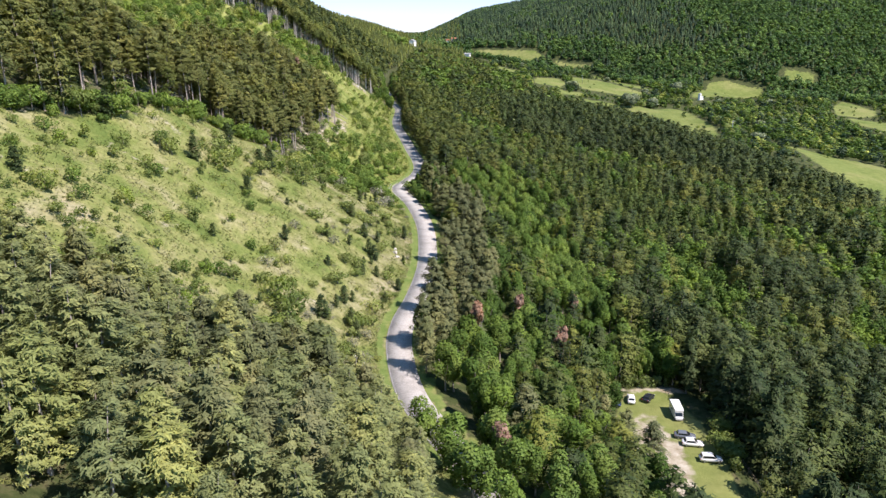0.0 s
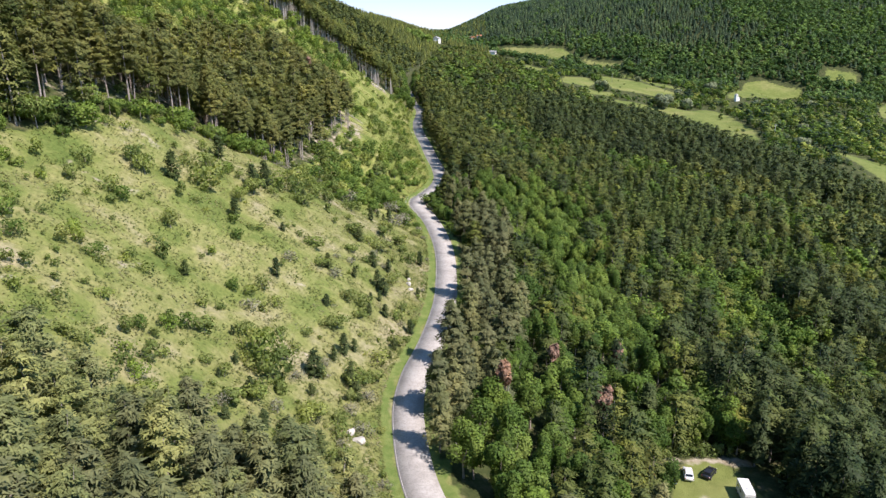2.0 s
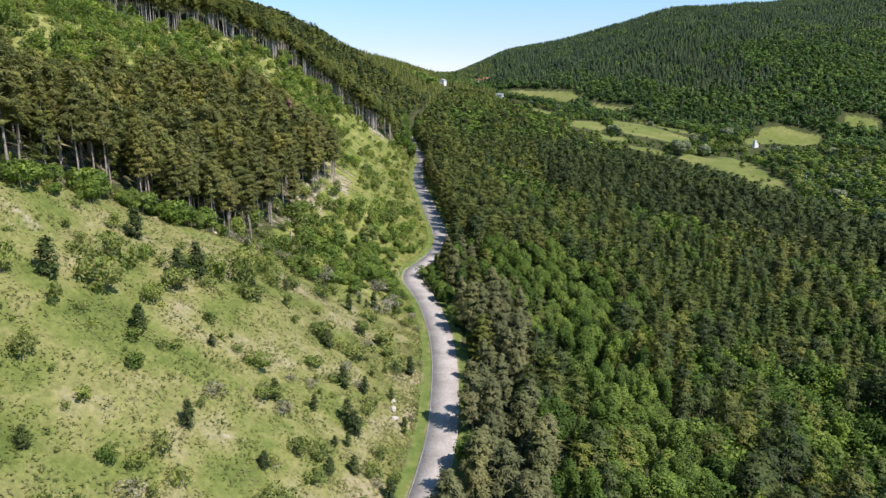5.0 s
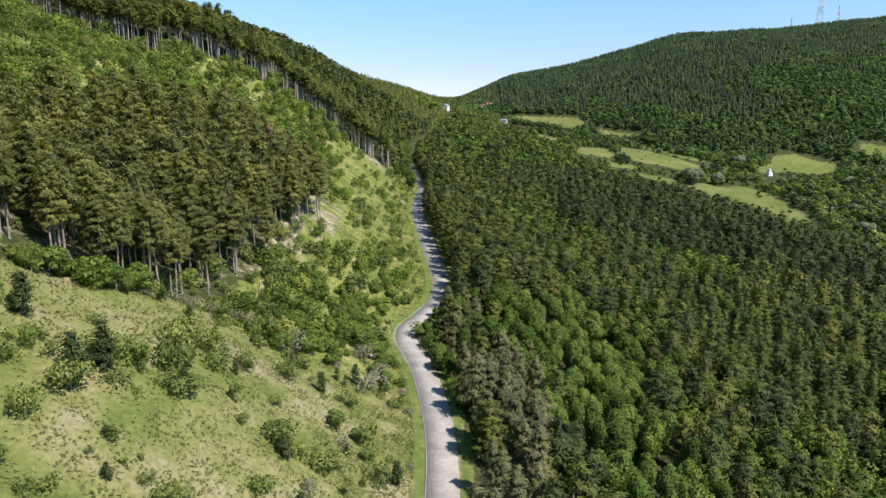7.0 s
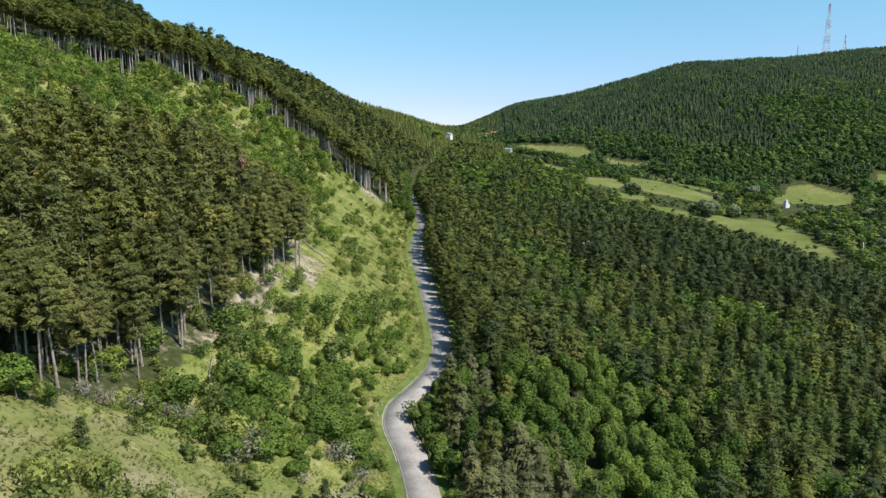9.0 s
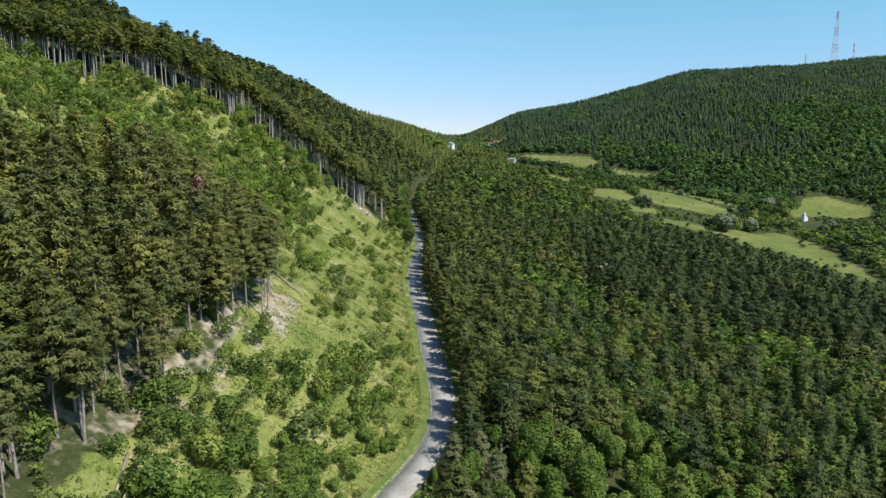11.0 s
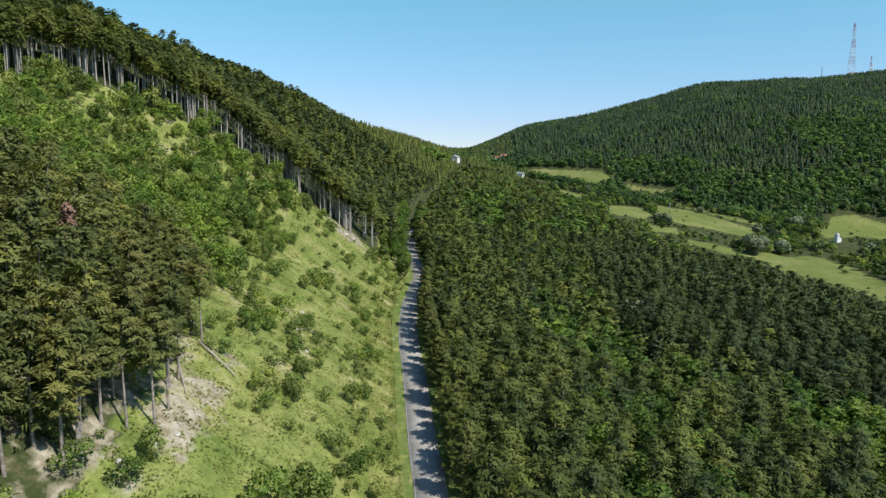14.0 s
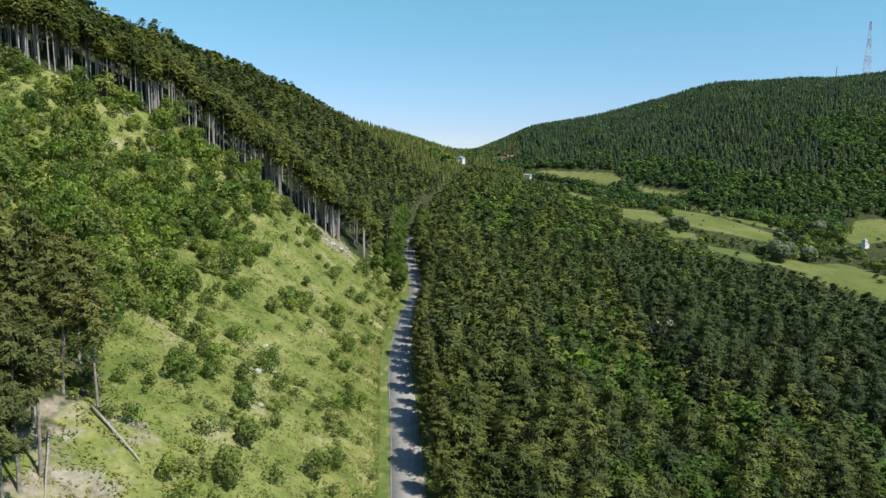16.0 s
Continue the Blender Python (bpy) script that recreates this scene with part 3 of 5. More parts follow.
def wood_of(name, label, kinds, places, leaf_index, mats, group=""):
    """Woodland that nobody could count, as one mesh. places: rows of x, y, z, height, width factor, turn, which kind."""
    V, F, M, T, N, off = [], [], [], [], [], 0
    tints = np.random.RandomState(len(places))
    places = np.asarray(places, float)
    for k, kind in enumerate(kinds):
        rows = places[places[:, 6].astype(int) == k]
        if not len(rows):
            continue
        tv, tf, tn = kind.trunk if kind.trunk is not None else (np.zeros((0, 3)), np.zeros((0, 3), int), np.zeros((0, 3)))
        cv, cf, cn = kind.crown
        v, f, n = np.concatenate([tv, cv]), np.concatenate([tf, cf + len(tv)]), np.concatenate([tn, cn])
        mi = np.concatenate([np.zeros(len(tf), int), np.full(len(cf), leaf_index[k])])
        s, w, a = rows[:, 3] / kind.size, rows[:, 4] * rows[:, 3] / kind.size, rows[:, 5]
        ca, sa = np.cos(a), np.sin(a)
        P = np.empty((len(rows), len(v), 3), np.float32)
        P[:, :, 0] = (v[None, :, 0] * ca[:, None] - v[None, :, 1] * sa[:, None]) * w[:, None] + rows[:, 0:1]
        P[:, :, 1] = (v[None, :, 0] * sa[:, None] + v[None, :, 1] * ca[:, None]) * w[:, None] + rows[:, 1:2]
        P[:, :, 2] = v[None, :, 2] * s[:, None] + rows[:, 2:3]
        V.append(P.reshape(-1, 3))
        Q = np.empty_like(P)
        Q[:, :, 0] = n[None, :, 0] * ca[:, None] - n[None, :, 1] * sa[:, None]
        Q[:, :, 1] = n[None, :, 0] * sa[:, None] + n[None, :, 1] * ca[:, None]
        Q[:, :, 2] = n[None, :, 2]
        N.append(Q.reshape(-1, 3))
        F.append((f[None] + (np.arange(len(rows)) * len(v))[:, None, None] + off).reshape(-1, 3))
        M.append(np.tile(mi, len(rows)))
        T.append(np.repeat(tints.uniform(-.32, .32, len(rows)), len(v)))
        off += len(rows) * len(v)
    me = mesh_of(name, np.concatenate(V), np.concatenate(F), mats, np.concatenate(M), normals=np.concatenate(N))
    T = np.concatenate(T).astype(np.float32)
    me.attributes.new("tint", "FLOAT", "POINT").data.foreach_set("value", T)
    me.attributes.new("mass", "FLOAT", "POINT").data.foreach_set("value", np.ones_like(T))
    return tagged(new(name, me), label, "forest", group, "stuff")


RNG = np.random.RandomState(7)
# close models
PINES = [Kind("pine_tree", trunk_shape(h, .2, RNG, 7, 9, .12, .42), pine_crown(h, low, w, nb, 10, .40, RNG, sh, 7, .24, .18, .45), BARK, PINE, h)
         for h, low, w, nb, sh in ((16, .42, 3.1, 48, .6), (16, .5, 3.3, 44, .5), (16, .36, 2.8, 50, .7), (16, .54, 3.0, 40, .42))]
FULL_PINES = [Kind("pine_tree", trunk_shape(h, .18, RNG, 6, 2), pine_crown(h, low, w, nb, 10, .38, RNG, sh, 7, .24, .2, .45), BARK, WOOD_PINE, h)
              for h, low, w, nb, sh in ((14, .1, 3.6, 62, .55), (14, .16, 3.2, 64, .48), (14, .08, 3.1, 60, .62))]
PALE_PINES = [Kind("pine_tree", trunk_shape(h, .18, RNG, 6, 2), pine_crown(h, low, w, nb, 11, .30, RNG, sh, 7, .28, .24, .45), BARK, YOUNG_NEEDLES, h)
              for h, low, w, nb, sh in ((14, .1, 3.5, 62, .58), (14, .14, 3.1, 62, .5), (14, .08, 3.0, 60, .66))]
GREY_PINES = [Kind("pine_tree", trunk_shape(h, .18, RNG, 6, 4), pine_crown(h, low, w, nb, 10, .40, RNG, sh, 7, .24, .34, .55), BARK, GREY_PINE, h)
              for h, low, w, nb, sh in ((14, .12, 3.0, 60, .6), (14, .18, 2.7, 58, .5))]
DARK_PINES = [Kind("pine_tree", trunk_shape(h, .2, RNG, 6, 5), pine_crown(h, low, w, nb, 10, .46, RNG, sh, 6, .3, .25, .45), BARK, PINE_DARK, h) for h, low, w, nb, sh in ((15, .07, 3.3, 66, .8), (15, .1, 2.9, 64, .7))]
BROADS = [Kind("broadleaf_tree", limbs(h, .2, r, RNG), leafy_crown(h, r, nl, 680, .27, RNG, .16), BARK, BROAD, h)
          for h, r, nl in ((12, 3.1, 9), (12, 2.7, 8), (12, 3.4, 11), (12, 2.4, 7))]
LIGHT_BROADS = [Kind("broadleaf_tree", limbs(h, .16, r, RNG), leafy_crown(h, r, nl, 680, .26, RNG, .1), BARK, BUSH, h) for h, r, nl in ((12, 2.9, 8), (12, 2.4, 9))]
SHRUBS = [Kind("shrub", limbs(h, .05, r, RNG, 3), leafy_crown(h, r, nl, 120, .19, RNG, .02), BARK, SLOPE_LEAF, h)
          for h, r, nl in ((2.6, 1.7, 5), (2.6, 1.2, 4), (2.6, 2.1, 6))]
THICKET = [Kind("shrub", limbs(h, .07, r, RNG, 3), leafy_crown(h, r, nl, 300, .21, RNG, .02), BARK, BUSH, h) for h, r, nl in ((4, 2.2, 8), (4, 1.9, 7), (4, 2.6, 9))]
DRY_SHRUBS = [Kind("dry_brush", limbs(2.2, .05, 1.7, RNG, 6), leafy_crown(2.2, 1.7, 6, 70, .14, RNG, .02), DEAD_WOOD, DRY_LEAF, 2.2)]
YOUNG = [Kind("young_pine", trunk_shape(h, .07, RNG, 5), pine_crown(h, .06, w, 34, 5, .34, RNG, .8, 4), BARK, PINE_DARK, h) for h, w in ((4, 1.35), (4, 1.15))]
# lighter models for the woods behind
M_PINE = [Kind("p", trunk_shape(h, .2, RNG, 4), pine_crown(h, low, w, 44, 6, .5, RNG, sh, 3, .3, .2, .55, .8, 1.7), BARK, PINE, h) for h, low, w, sh in ((15, .2, 3.5, .40), (15, .28, 3.7, .34), (15, .14, 3.2, .5))]
M_SPIRE = [Kind("p", None, pine_crown(h, .06, w, 44, 6, .46, RNG, .68, 3, .3, .2, .55, .8, 1.7), BARK, LARCH, h) for h, w in ((15, 2.9), (15, 2.5))]
M_BROAD = [Kind("b", None, leafy_crown(h, r, nl, 175, .5, RNG, .12, 3), BARK, BROAD, h) for h, r, nl in ((12, 3.5, 8), (12, 3.1, 7), (12, 3.8, 10))]
L_SHRUB = [Kind("s", None, leafy_crown(h, r, nl, 60, .23, RNG, .02, 3), BARK, SLOPE_LEAF, h) for h, r, nl in ((2.6, 1.6, 5), (2.6, 1.3, 4), (2.6, 1.9, 6))]
L_TREE = [Kind("s", None, leafy_crown(5, r, 9, 165, .27, RNG, .02, 3), BARK, BUSH, 5) for r in (2.3, 1.9, 2.7)]
B_PINE = [Kind("p", tube([(0, 0, -1), (0, 0, h * .6)], (.24, .12), 3), pine_crown(h, low, w, 26, 3, .82, RNG, sh, 3, .32, .25, .6, .8, 1.4), BARK, PINE, h) for h, low, w, sh in ((15, .26, 3.3, .42), (15, .18, 3.0, .55))]
B_BROAD = [Kind("b", None, leafy_crown(h, r, 8, 70, .72, RNG, .06, 3), BARK, BROAD, h) for h, r in ((11, 3.6), (11, 3.2))]
F_PINE = [Kind("p", tube([(0, 0, -1), (0, 0, h * .6)], (.24, .12), 3), pine_crown(h, low, w, 18, 3, 1.1, RNG, .42, 2, .34, .25, .6, .85), BARK, PINE, h) for h, low, w in ((15, .28, 3.2), (15, .2, 3.0))]
F_SPIRE = [Kind("p", None, spire_crown(h, .08, w, 4, RNG), BARK, HAZED_PINE, h) for h, w in ((15, 2.7), (15, 2.3))]
F_BROAD = [Kind("b", None, leafy_crown(h, r, 6, 22, 1.35, RNG, .0, 3), BARK, HAZED_LEAF, h) for h, r in ((11, 3.6), (11, 3.2))]


def jitter(x0, x1, y0, y1, step, rng, amount=0.42):
    X, Y = np.meshgrid(np.arange(x0, x1, step), np.arange(y0, y1, step))
    X, Y = X.ravel(), Y.ravel()
    return X + rng.uniform(-amount, amount, len(X)) * step, Y + rng.uniform(-amount, amount, len(Y)) * step


def spot(x, y, z, size, base, rng, wide=(.85, 1.15)):
    """A pose on the ground for a plant of that height, from a model of height base."""
    s = size / base
    w = s * rng.uniform(*wide)
    return Matrix.LocRotScale((x, y, z - .05), Euler((rng.normal(0, .02), rng.normal(0, .02), rng.uniform(0, 6.28))), (w, w, s))


def from_path(x, y):
    """Distance in plan from the line of flight."""
    return np.hypot(x + 1, np.maximum(np.maximum(-y, y - 250), 0))


# ---- the woods ----
def plant_woods():
    rng = np.random.RandomState(21)
    # stand A on the slope above the road: close pines in front, lighter ones behind
    x, y = jitter(-200, -40, 125, 350, 4.3, rng, .62)
    ok = inside(x, y, STAND_A) & (x > -.70 * y - 6)
    x, y = x[ok], y[ok]
    z = height(x, y)
    depth = np.min([np.hypot(x - px, y - py) for px, py in zip(np.linspace(-88, -71, 8), np.linspace(136, 192, 8))]
                   + [np.hypot(x - px, y - py) for px, py in zip(np.linspace(-71, -52, 8), np.linspace(192, 252, 8))]
                   + [np.hypot(x - px, y - py) for px, py in zip(np.linspace(-52, -46, 5), np.linspace(252, 290, 5))]
                   + [np.hypot(x - px, y - py) for px, py in zip(np.linspace(-46, -64, 8), np.linspace(295, 345, 8))], axis=0)
    order = np.argsort(depth + .1 * np.hypot(x + 4, y - 240))
    close = set(order[:105].tolist())
    rest = []
    for i in range(len(x)):
        size = rng.uniform(13.5, 17.5) * (.85 if depth[i] < 3 else 1)
        if i in close:
            kind = (PINES * 2 + FULL_PINES)[rng.randint(11 if x[i] < -62 and y[i] > 150 else 8)]
            kind.stand(spot(x[i], y[i], z[i], size, kind.size, rng), "tall pine with bare grey lower trunk in a dense stand", "tree", "pines of the stand above the road")
        else:
            rest.append((x[i], y[i], z[i], size, rng.uniform(.9, 1.2), rng.uniform(0, 6.28), rng.randint(3)))
    wood_of("pine_wood", "dense stand of pines climbing the slope", M_PINE, rest, [1, 1, 1], [BARK, PINE, PINE_DARK])
    for px, py, size in ((-46.8, 299.4, 15), (-49.3, 308.8, 16), (-49.4, 312, 15.5), (-51.7, 325.8, 15), (-49, 296.6, 15), (-47.2, 304, 14)):
        stand_at(PINES[3], px, py, size, "slender pine with a long bare trunk at the stand's edge", "tree", "pines of the stand above the road", rng)
    # stand C close below the start of the flight
    x, y = jitter(-85, 0, 30, 100, 4.3, rng)
    ok = stand_c(x, y)
    z = height(x, y)
    ok &= (y > 41) & (x > -.72 * y - 8)
    spare = []
    for i in np.nonzero(ok)[0]:
        size = rng.uniform(9.5, 14.5)
        if x[i] < -.55 * y[i] - 2 or y[i] < 46:
            spare.append((x[i], y[i], z[i], size, rng.uniform(1, 1.3), rng.uniform(0, 6.28), rng.randint(3)))
            continue
        (PALE_PINES + GREY_PINES[:1])[rng.randint(4)].stand(spot(x[i], y[i], z[i], size, 14, rng, (1.0, 1.35)), "bushy green pine in a dense young stand", "tree", "pines beside the lower road")
    wood_of("pine_wood", "dense young stand of bushy pines", PALE_PINES, spare, [1, 1, 1], [BARK, YOUNG_NEEDLES])
    # stand B: the forest up to the skyline
    x, y = jitter(-420, -30, 380, 820, 6.0, rng)
    u = -(x - road_x(y)) - 3
    ok = (y > stand_b_edge(x)) & (u > 13 - smooth(y, 490, 530) * 8) & (x > -.66 * y - 20)
    x, y, u = x[ok], y[ok], u[ok]
    edge, z = y - stand_b_edge(x), height(x, y)
    fx = -57 - 240 * rng.uniform(0, 1, 430) ** 1.1
    fy = stand_b_edge(fx) + rng.uniform(0, 11, 430)
    x, y, z, edge = np.append(x, fx), np.append(y, fy), np.append(z, height(fx, fy)), np.append(edge, np.zeros(430))
    rows_front, rows_back = [], []
    for i in range(len(x)):
        row = (x[i], y[i], z[i], rng.uniform(12, 16) * (1.22 if edge[i] < 22 else 1), rng.uniform(.85, 1.2), rng.uniform(0, 6.28), rng.randint(2 if edge[i] < 22 else 4))
        (rows_front if edge[i] < 22 else rows_back).append(row)
    tall = [Kind("p", trunk_shape(15, .19, rng, 5), pine_crown(15, .62, 2.9, 26, 4, .66, rng, .4, 4, .26, .25, .6), PALE_BARK, PINE, 15), Kind("p", trunk_shape(15, .17, rng, 5), pine_crown(15, .68, 2.7, 24, 4, .66, rng, .36, 4, .26, .25, .6), PALE_BARK, PINE, 15)]
    wood_of("pine_wood", "row of tall pines with long bare pale trunks along the edge of the forest", tall, rows_front, [1, 1], [PALE_BARK, WOOD_PINE])
    for k in range(9):
        tx, ty = -196 + rng.uniform(-9, 9), 632 + rng.uniform(-12, 12)
        rows_back.append((tx, ty, float(height(tx, ty)), rng.uniform(18, 22), rng.uniform(.8, 1.0), rng.uniform(0, 6.28), rng.randint(4)))
    wood_of("pine_wood", "dark pine forest covering the mountainside", F_PINE * 2, rows_back, [1, 2, 1, 2], [BARK, WOOD_PINE, PINE_DARK])
    x, y = jitter(-800, 40, 820, 1500, 8.5, rng)
    ok = (x > -.62 * y) & (x < valley_edge(y) * .3 + 30) & (np.abs(x - road_x(y)) > 4) & ~((np.abs(x + 49) < 12) & (y > 1160) & (y < 1262)) & ~((x > 0) & (x < 36) & (y > 1215) & (y < 1320))
    rows = [(px, py, pz, rng.uniform(10, 14), rng.uniform(1.1, 1.6), rng.uniform(0, 6.28), rng.randint(2)) for px, py, pz in zip(x[ok], y[ok], height(x[ok], y[ok]))]
    wood_of("pine_wood", "distant conifer forest along the ridge and saddle", F_SPIRE, rows, [1, 1], [BARK, WOOD_PINE])

    # below the road: a mixed wood down to the valley
    x, y = jitter(-45, 420, 62, 1090, 4.9, rng, .55)
    d = x - road_x(y)
    ok = (d > np.where((y > 238) & (y < 515), 7.5, 4.4)) & (x < valley_edge(y)) & (park_at(x, y) < .05) & ~inside(x, y, LAWN) & (field_at(x, y) < .1) & (x < .72 * y + 62)
    ok &= ~((x > 52) & (x < 60.5) & (y > 96) & (y < 142))
    for bx, by, reach in ((49.5, 467, 5), (55, 472, 4.5), (86, 468, 4)):      # room for the flowering trees
        ok &= (np.hypot(x - bx, y - by) > reach) & (np.hypot(x - bx * .93, y - (by - 8)) > reach)
    far = from_path(x, y)
    ok &= (far < 300) | (rng.uniform(0, 1, len(x)) < .5)
    x, y, d, far = x[ok], y[ok], d[ok], far[ok]
    keep = ~((x > 58) & (y < 165) & (rng.uniform(0, 1, len(x)) < .04))
    x, y, d, far = x[keep], y[keep], d[keep], far[keep]
    patch = waves(x, y, 48, 31) + .7 * waves(x, y, 19, 32) + rng.normal(0, .35, len(x))
    z = height(x, y)
    shrink = 1 - .35 * smooth(x, valley_edge(y) - 60, valley_edge(y))
    # leafy patches, a belt of dark conifers lower down, soft larches between, olive pines along the road
    leafy = np.maximum.reduce([np.exp(-((x - 26) / 20) ** 2 - ((y - 258) / 46) ** 2), np.exp(-((x - 36) / 16) ** 2 - ((y - 190) / 34) ** 2),
                               .62 * np.exp(-((x - 14 - .4 * (y - 305)) / 7) ** 2) * smooth(y, 285, 300) * (1 - smooth(y, 400, 425)), .34 * (y < 150) * (x < 30), .8 * np.exp(-((x - 95) / 22) ** 2 - ((y - 385) / 16) ** 2)])
    dark_belt = np.maximum(smooth(y + .3 * x, 425, 445) * (1 - smooth(y, 600, 680)) * smooth(x, 36, 52), .9 * ((x > 56) & (y < 172)))
    dark_belt = np.maximum(dark_belt, .8 * np.exp(-((x - 120) / 26) ** 2 - ((y - 220) / 30) ** 2))
    larch = np.exp(-((x - 88) / 38) ** 2 - ((y - 300) / 62) ** 2) * (1 - leafy)
    band = smooth(y, 284, 292) * (1 - smooth(d, 22, 42)) * (y < 620)
    score = np.stack([leafy * 1.25, dark_belt * 1.15, larch * .95, band * 1.1, .47 - .1 * smooth(y, 290, 320) + .24 * patch + .3 * smooth(y, 520, 640), .41 + .06 * smooth(y, 290, 320) - .2 * patch + .3 * (y < 245) * (1 - smooth(d, 16, 32)), np.full(len(x), .33)])
    score += rng.gumbel(0, .13, score.shape)
    sort = np.argmax(score, axis=0)      # 0 bright leafy, 1 dark conifer, 2 larch, 3 olive pine, 4 leafy, 5 grey pine, 6 olive pine
    is_con = (sort != 0) & (sort != 4)
    near_by = far + .25 * np.maximum(y - 330, 0) + 14 * (y < 240)
    close_con = np.argsort(np.where(is_con & (sort != 2), near_by - 45 * ((x > 56) & (y < 150)), 1e9))[:80]
    close_broad = np.argsort(np.where(is_con, 1e9, near_by))[:260]
    close = set(close_con.tolist()) | set(close_broad.tolist())
    mid, back, far_back = [], [], []
    for i in range(len(x)):
        px, py, low, k = x[i], y[i], shrink[i], sort[i]
        size = {0: rng.uniform(7.5, 12), 1: rng.uniform(12, 17.5), 2: rng.uniform(9.5, 13), 3: rng.uniform(11, 15), 4: rng.uniform(7.5, 11.5), 5: rng.uniform(9.5, 14), 6: rng.uniform(9.5, 14)}[k] * low
        if i in close:
            if is_con[i]:
                (DARK_PINES if k == 1 else GREY_PINES if k == 5 else FULL_PINES[:2])[rng.randint(2)].stand(spot(px, py, z[i], size, 14, rng, (.95, 1.3)), {1: "dark green pine in the wood below the road", 5: "grey-green pine in the mixed wood below the road"}.get(k, "olive-green pine in the mixed wood below the road"), "tree", "pines below the road")
            else:
                (LIGHT_BROADS * 2 if k == 0 and rng.rand() < (.85 if py < 150 else .6) else BROADS)[rng.randint(4)].stand(spot(px, py, z[i], size, 12, rng, (1.0, 1.45)), "bright green leafy tree in the mixed wood below the road", "tree", "leafy trees below the road")
        else:
            wide = rng.uniform(1.0, 1.4) * ((14 if is_con[i] else 11) / size) ** .4
            at = {0: 11 if rng.rand() < (.5 if py < 300 else .2) else 8, 1: 3, 2: 6, 3: 0 if rng.rand() < .9 else 3, 4: 11 if rng.rand() < (.15 if py < 300 else .04 + .4 * float(smooth(py, 500, 620))) else 8, 5: 3 if rng.rand() < .4 else 0, 6: 0 if rng.rand() < .35 else 6 if rng.rand() < .5 else 3}[k]
            (mid if far[i] < 150 or (k == 1 and py + .3 * px < 505 and px < 170) else back if py < 640 else far_back).append((px, py, z[i], size, wide, rng.uniform(0, 6.28), at + rng.randint(2 if at == 6 else 3)))
    wood_of("mixed_wood", "mixed green wood of pines and leafy trees on the slope below the road", M_PINE * 2 + M_SPIRE + M_BROAD * 2, mid, [1, 1, 1, 2, 2, 2, 3, 3, 4, 4, 4, 5, 5, 5], [BARK, WOOD_PINE, PINE_DARK, LARCH, BROAD, BUSH])
    lite = (F_PINE + F_PINE[:1]) * 2 + F_SPIRE + (F_BROAD + F_BROAD[:1]) * 2
    shades = [1, 1, 1, 2, 2, 2, 3, 3, 4, 4, 4, 5, 5, 5]
    finer = (B_PINE + B_PINE[:1]) * 2 + B_PINE + (B_BROAD + B_BROAD[:1]) * 2
    wood_of("mixed_wood", "mixed wood farther down the slope", finer, [(*r[:4], r[4] * 1.1, *r[5:]) for r in back], shades, [BARK, WOOD_PINE, PINE_DARK, LARCH, BROAD, BUSH])
    wood_of("mixed_wood", "mixed wood running down into the valley", lite, [(*r[:4], r[4] * 1.2, *r[5:]) for r in far_back], [1, 1, 1, 2, 2, 2, 3, 3, 4, 4, 4, 5, 5, 5], [BARK, WOOD_PINE, PINE_DARK, LARCH, BROAD, BUSH])

    # a close row of pines along the lower side of the road
    for v in np.arange(286, 512, 5.6):
        w = v + rng.uniform(-1, 1)
        px = float(road_x(w)) + rng.uniform(4.6, 6.2)
        (FULL_PINES + PINES[2:3])[rng.randint(4)].stand(spot(px, w, float(height(px, w)), rng.uniform(8.5, 13), 14, rng, (1.1, 1.35)), "olive-green pine at the edge of the road", "tree", "pines along the road")
    for v, o in ((92, 4.4), (86, 3.8), (90, -4.4), (84, -4.0), (95, -5.5), (78, -3.8), (79, 4.2), (91, 8.0), (84, 8.0)):
        px = float(road_x(v)) + o
        LIGHT_BROADS[rng.randint(2)].stand(spot(px, v, float(height(px, v)), rng.uniform(9.5, 12), 12, rng, (1.2, 1.5)), "leafy tree overhanging the lower road", "tree", "leafy trees below the road")

    # pines round the car park
    for px, v, size, dark in ((34, 113, 13, 0), (37, 106, 14, 0), (31.5, 120, 12, 0), (62.5, 114, 15, 1), (65, 120, 16, 1), (64, 129, 17, 1), (68, 126, 15, 1), (62, 136, 14, 1), (84, 106, 16, 1), (79, 124, 16, 1), (73, 128, 15, 1)):
        (DARK_PINES if dark else GREY_PINES)[rng.randint(2)].stand(spot(px, v, float(height(px, v)), size, 14, rng, (1.0, 1.2)), "tall dark green pine beside the car park" if dark else "grey-green pine beside the car park", "tree", "pines round the car park")

    # bushes that close the gap beside the bend
    for k in range(30):
        v = 226 + 2.05 * k + rng.uniform(-.8, .8)
        px = float(road_x(v)) + rng.uniform(4.6, 7.4)
        kind = (THICKET + BROADS[:2])[rng.randint(5)]
        kind.stand(spot(px, v, float(height(px, v)), rng.uniform(2.4, 5), kind.size, rng, (1.0, 1.4)), "dense leafy bush behind the guard rail of the bend", "shrub", "bushes beside the bend")

    # trees close behind the car park
    for k in range(9):
        px, v = 37 + 2.6 * k + rng.uniform(-.6, .6), 149.5 + rng.uniform(-1.5, 2.5)
        (BROADS + DARK_PINES)[rng.randint(6)].stand(spot(px, v, float(height(px, v)), rng.uniform(8, 12.5), 13, rng, (1.1, 1.4)), "dense dark green tree behind the car park", "tree", "trees behind the car park")

    # hedges and copses between the fields
    x, y = jitter(80, 900, 380, 1240, 6.2, rng)
    ahead = np.hypot(x, y)
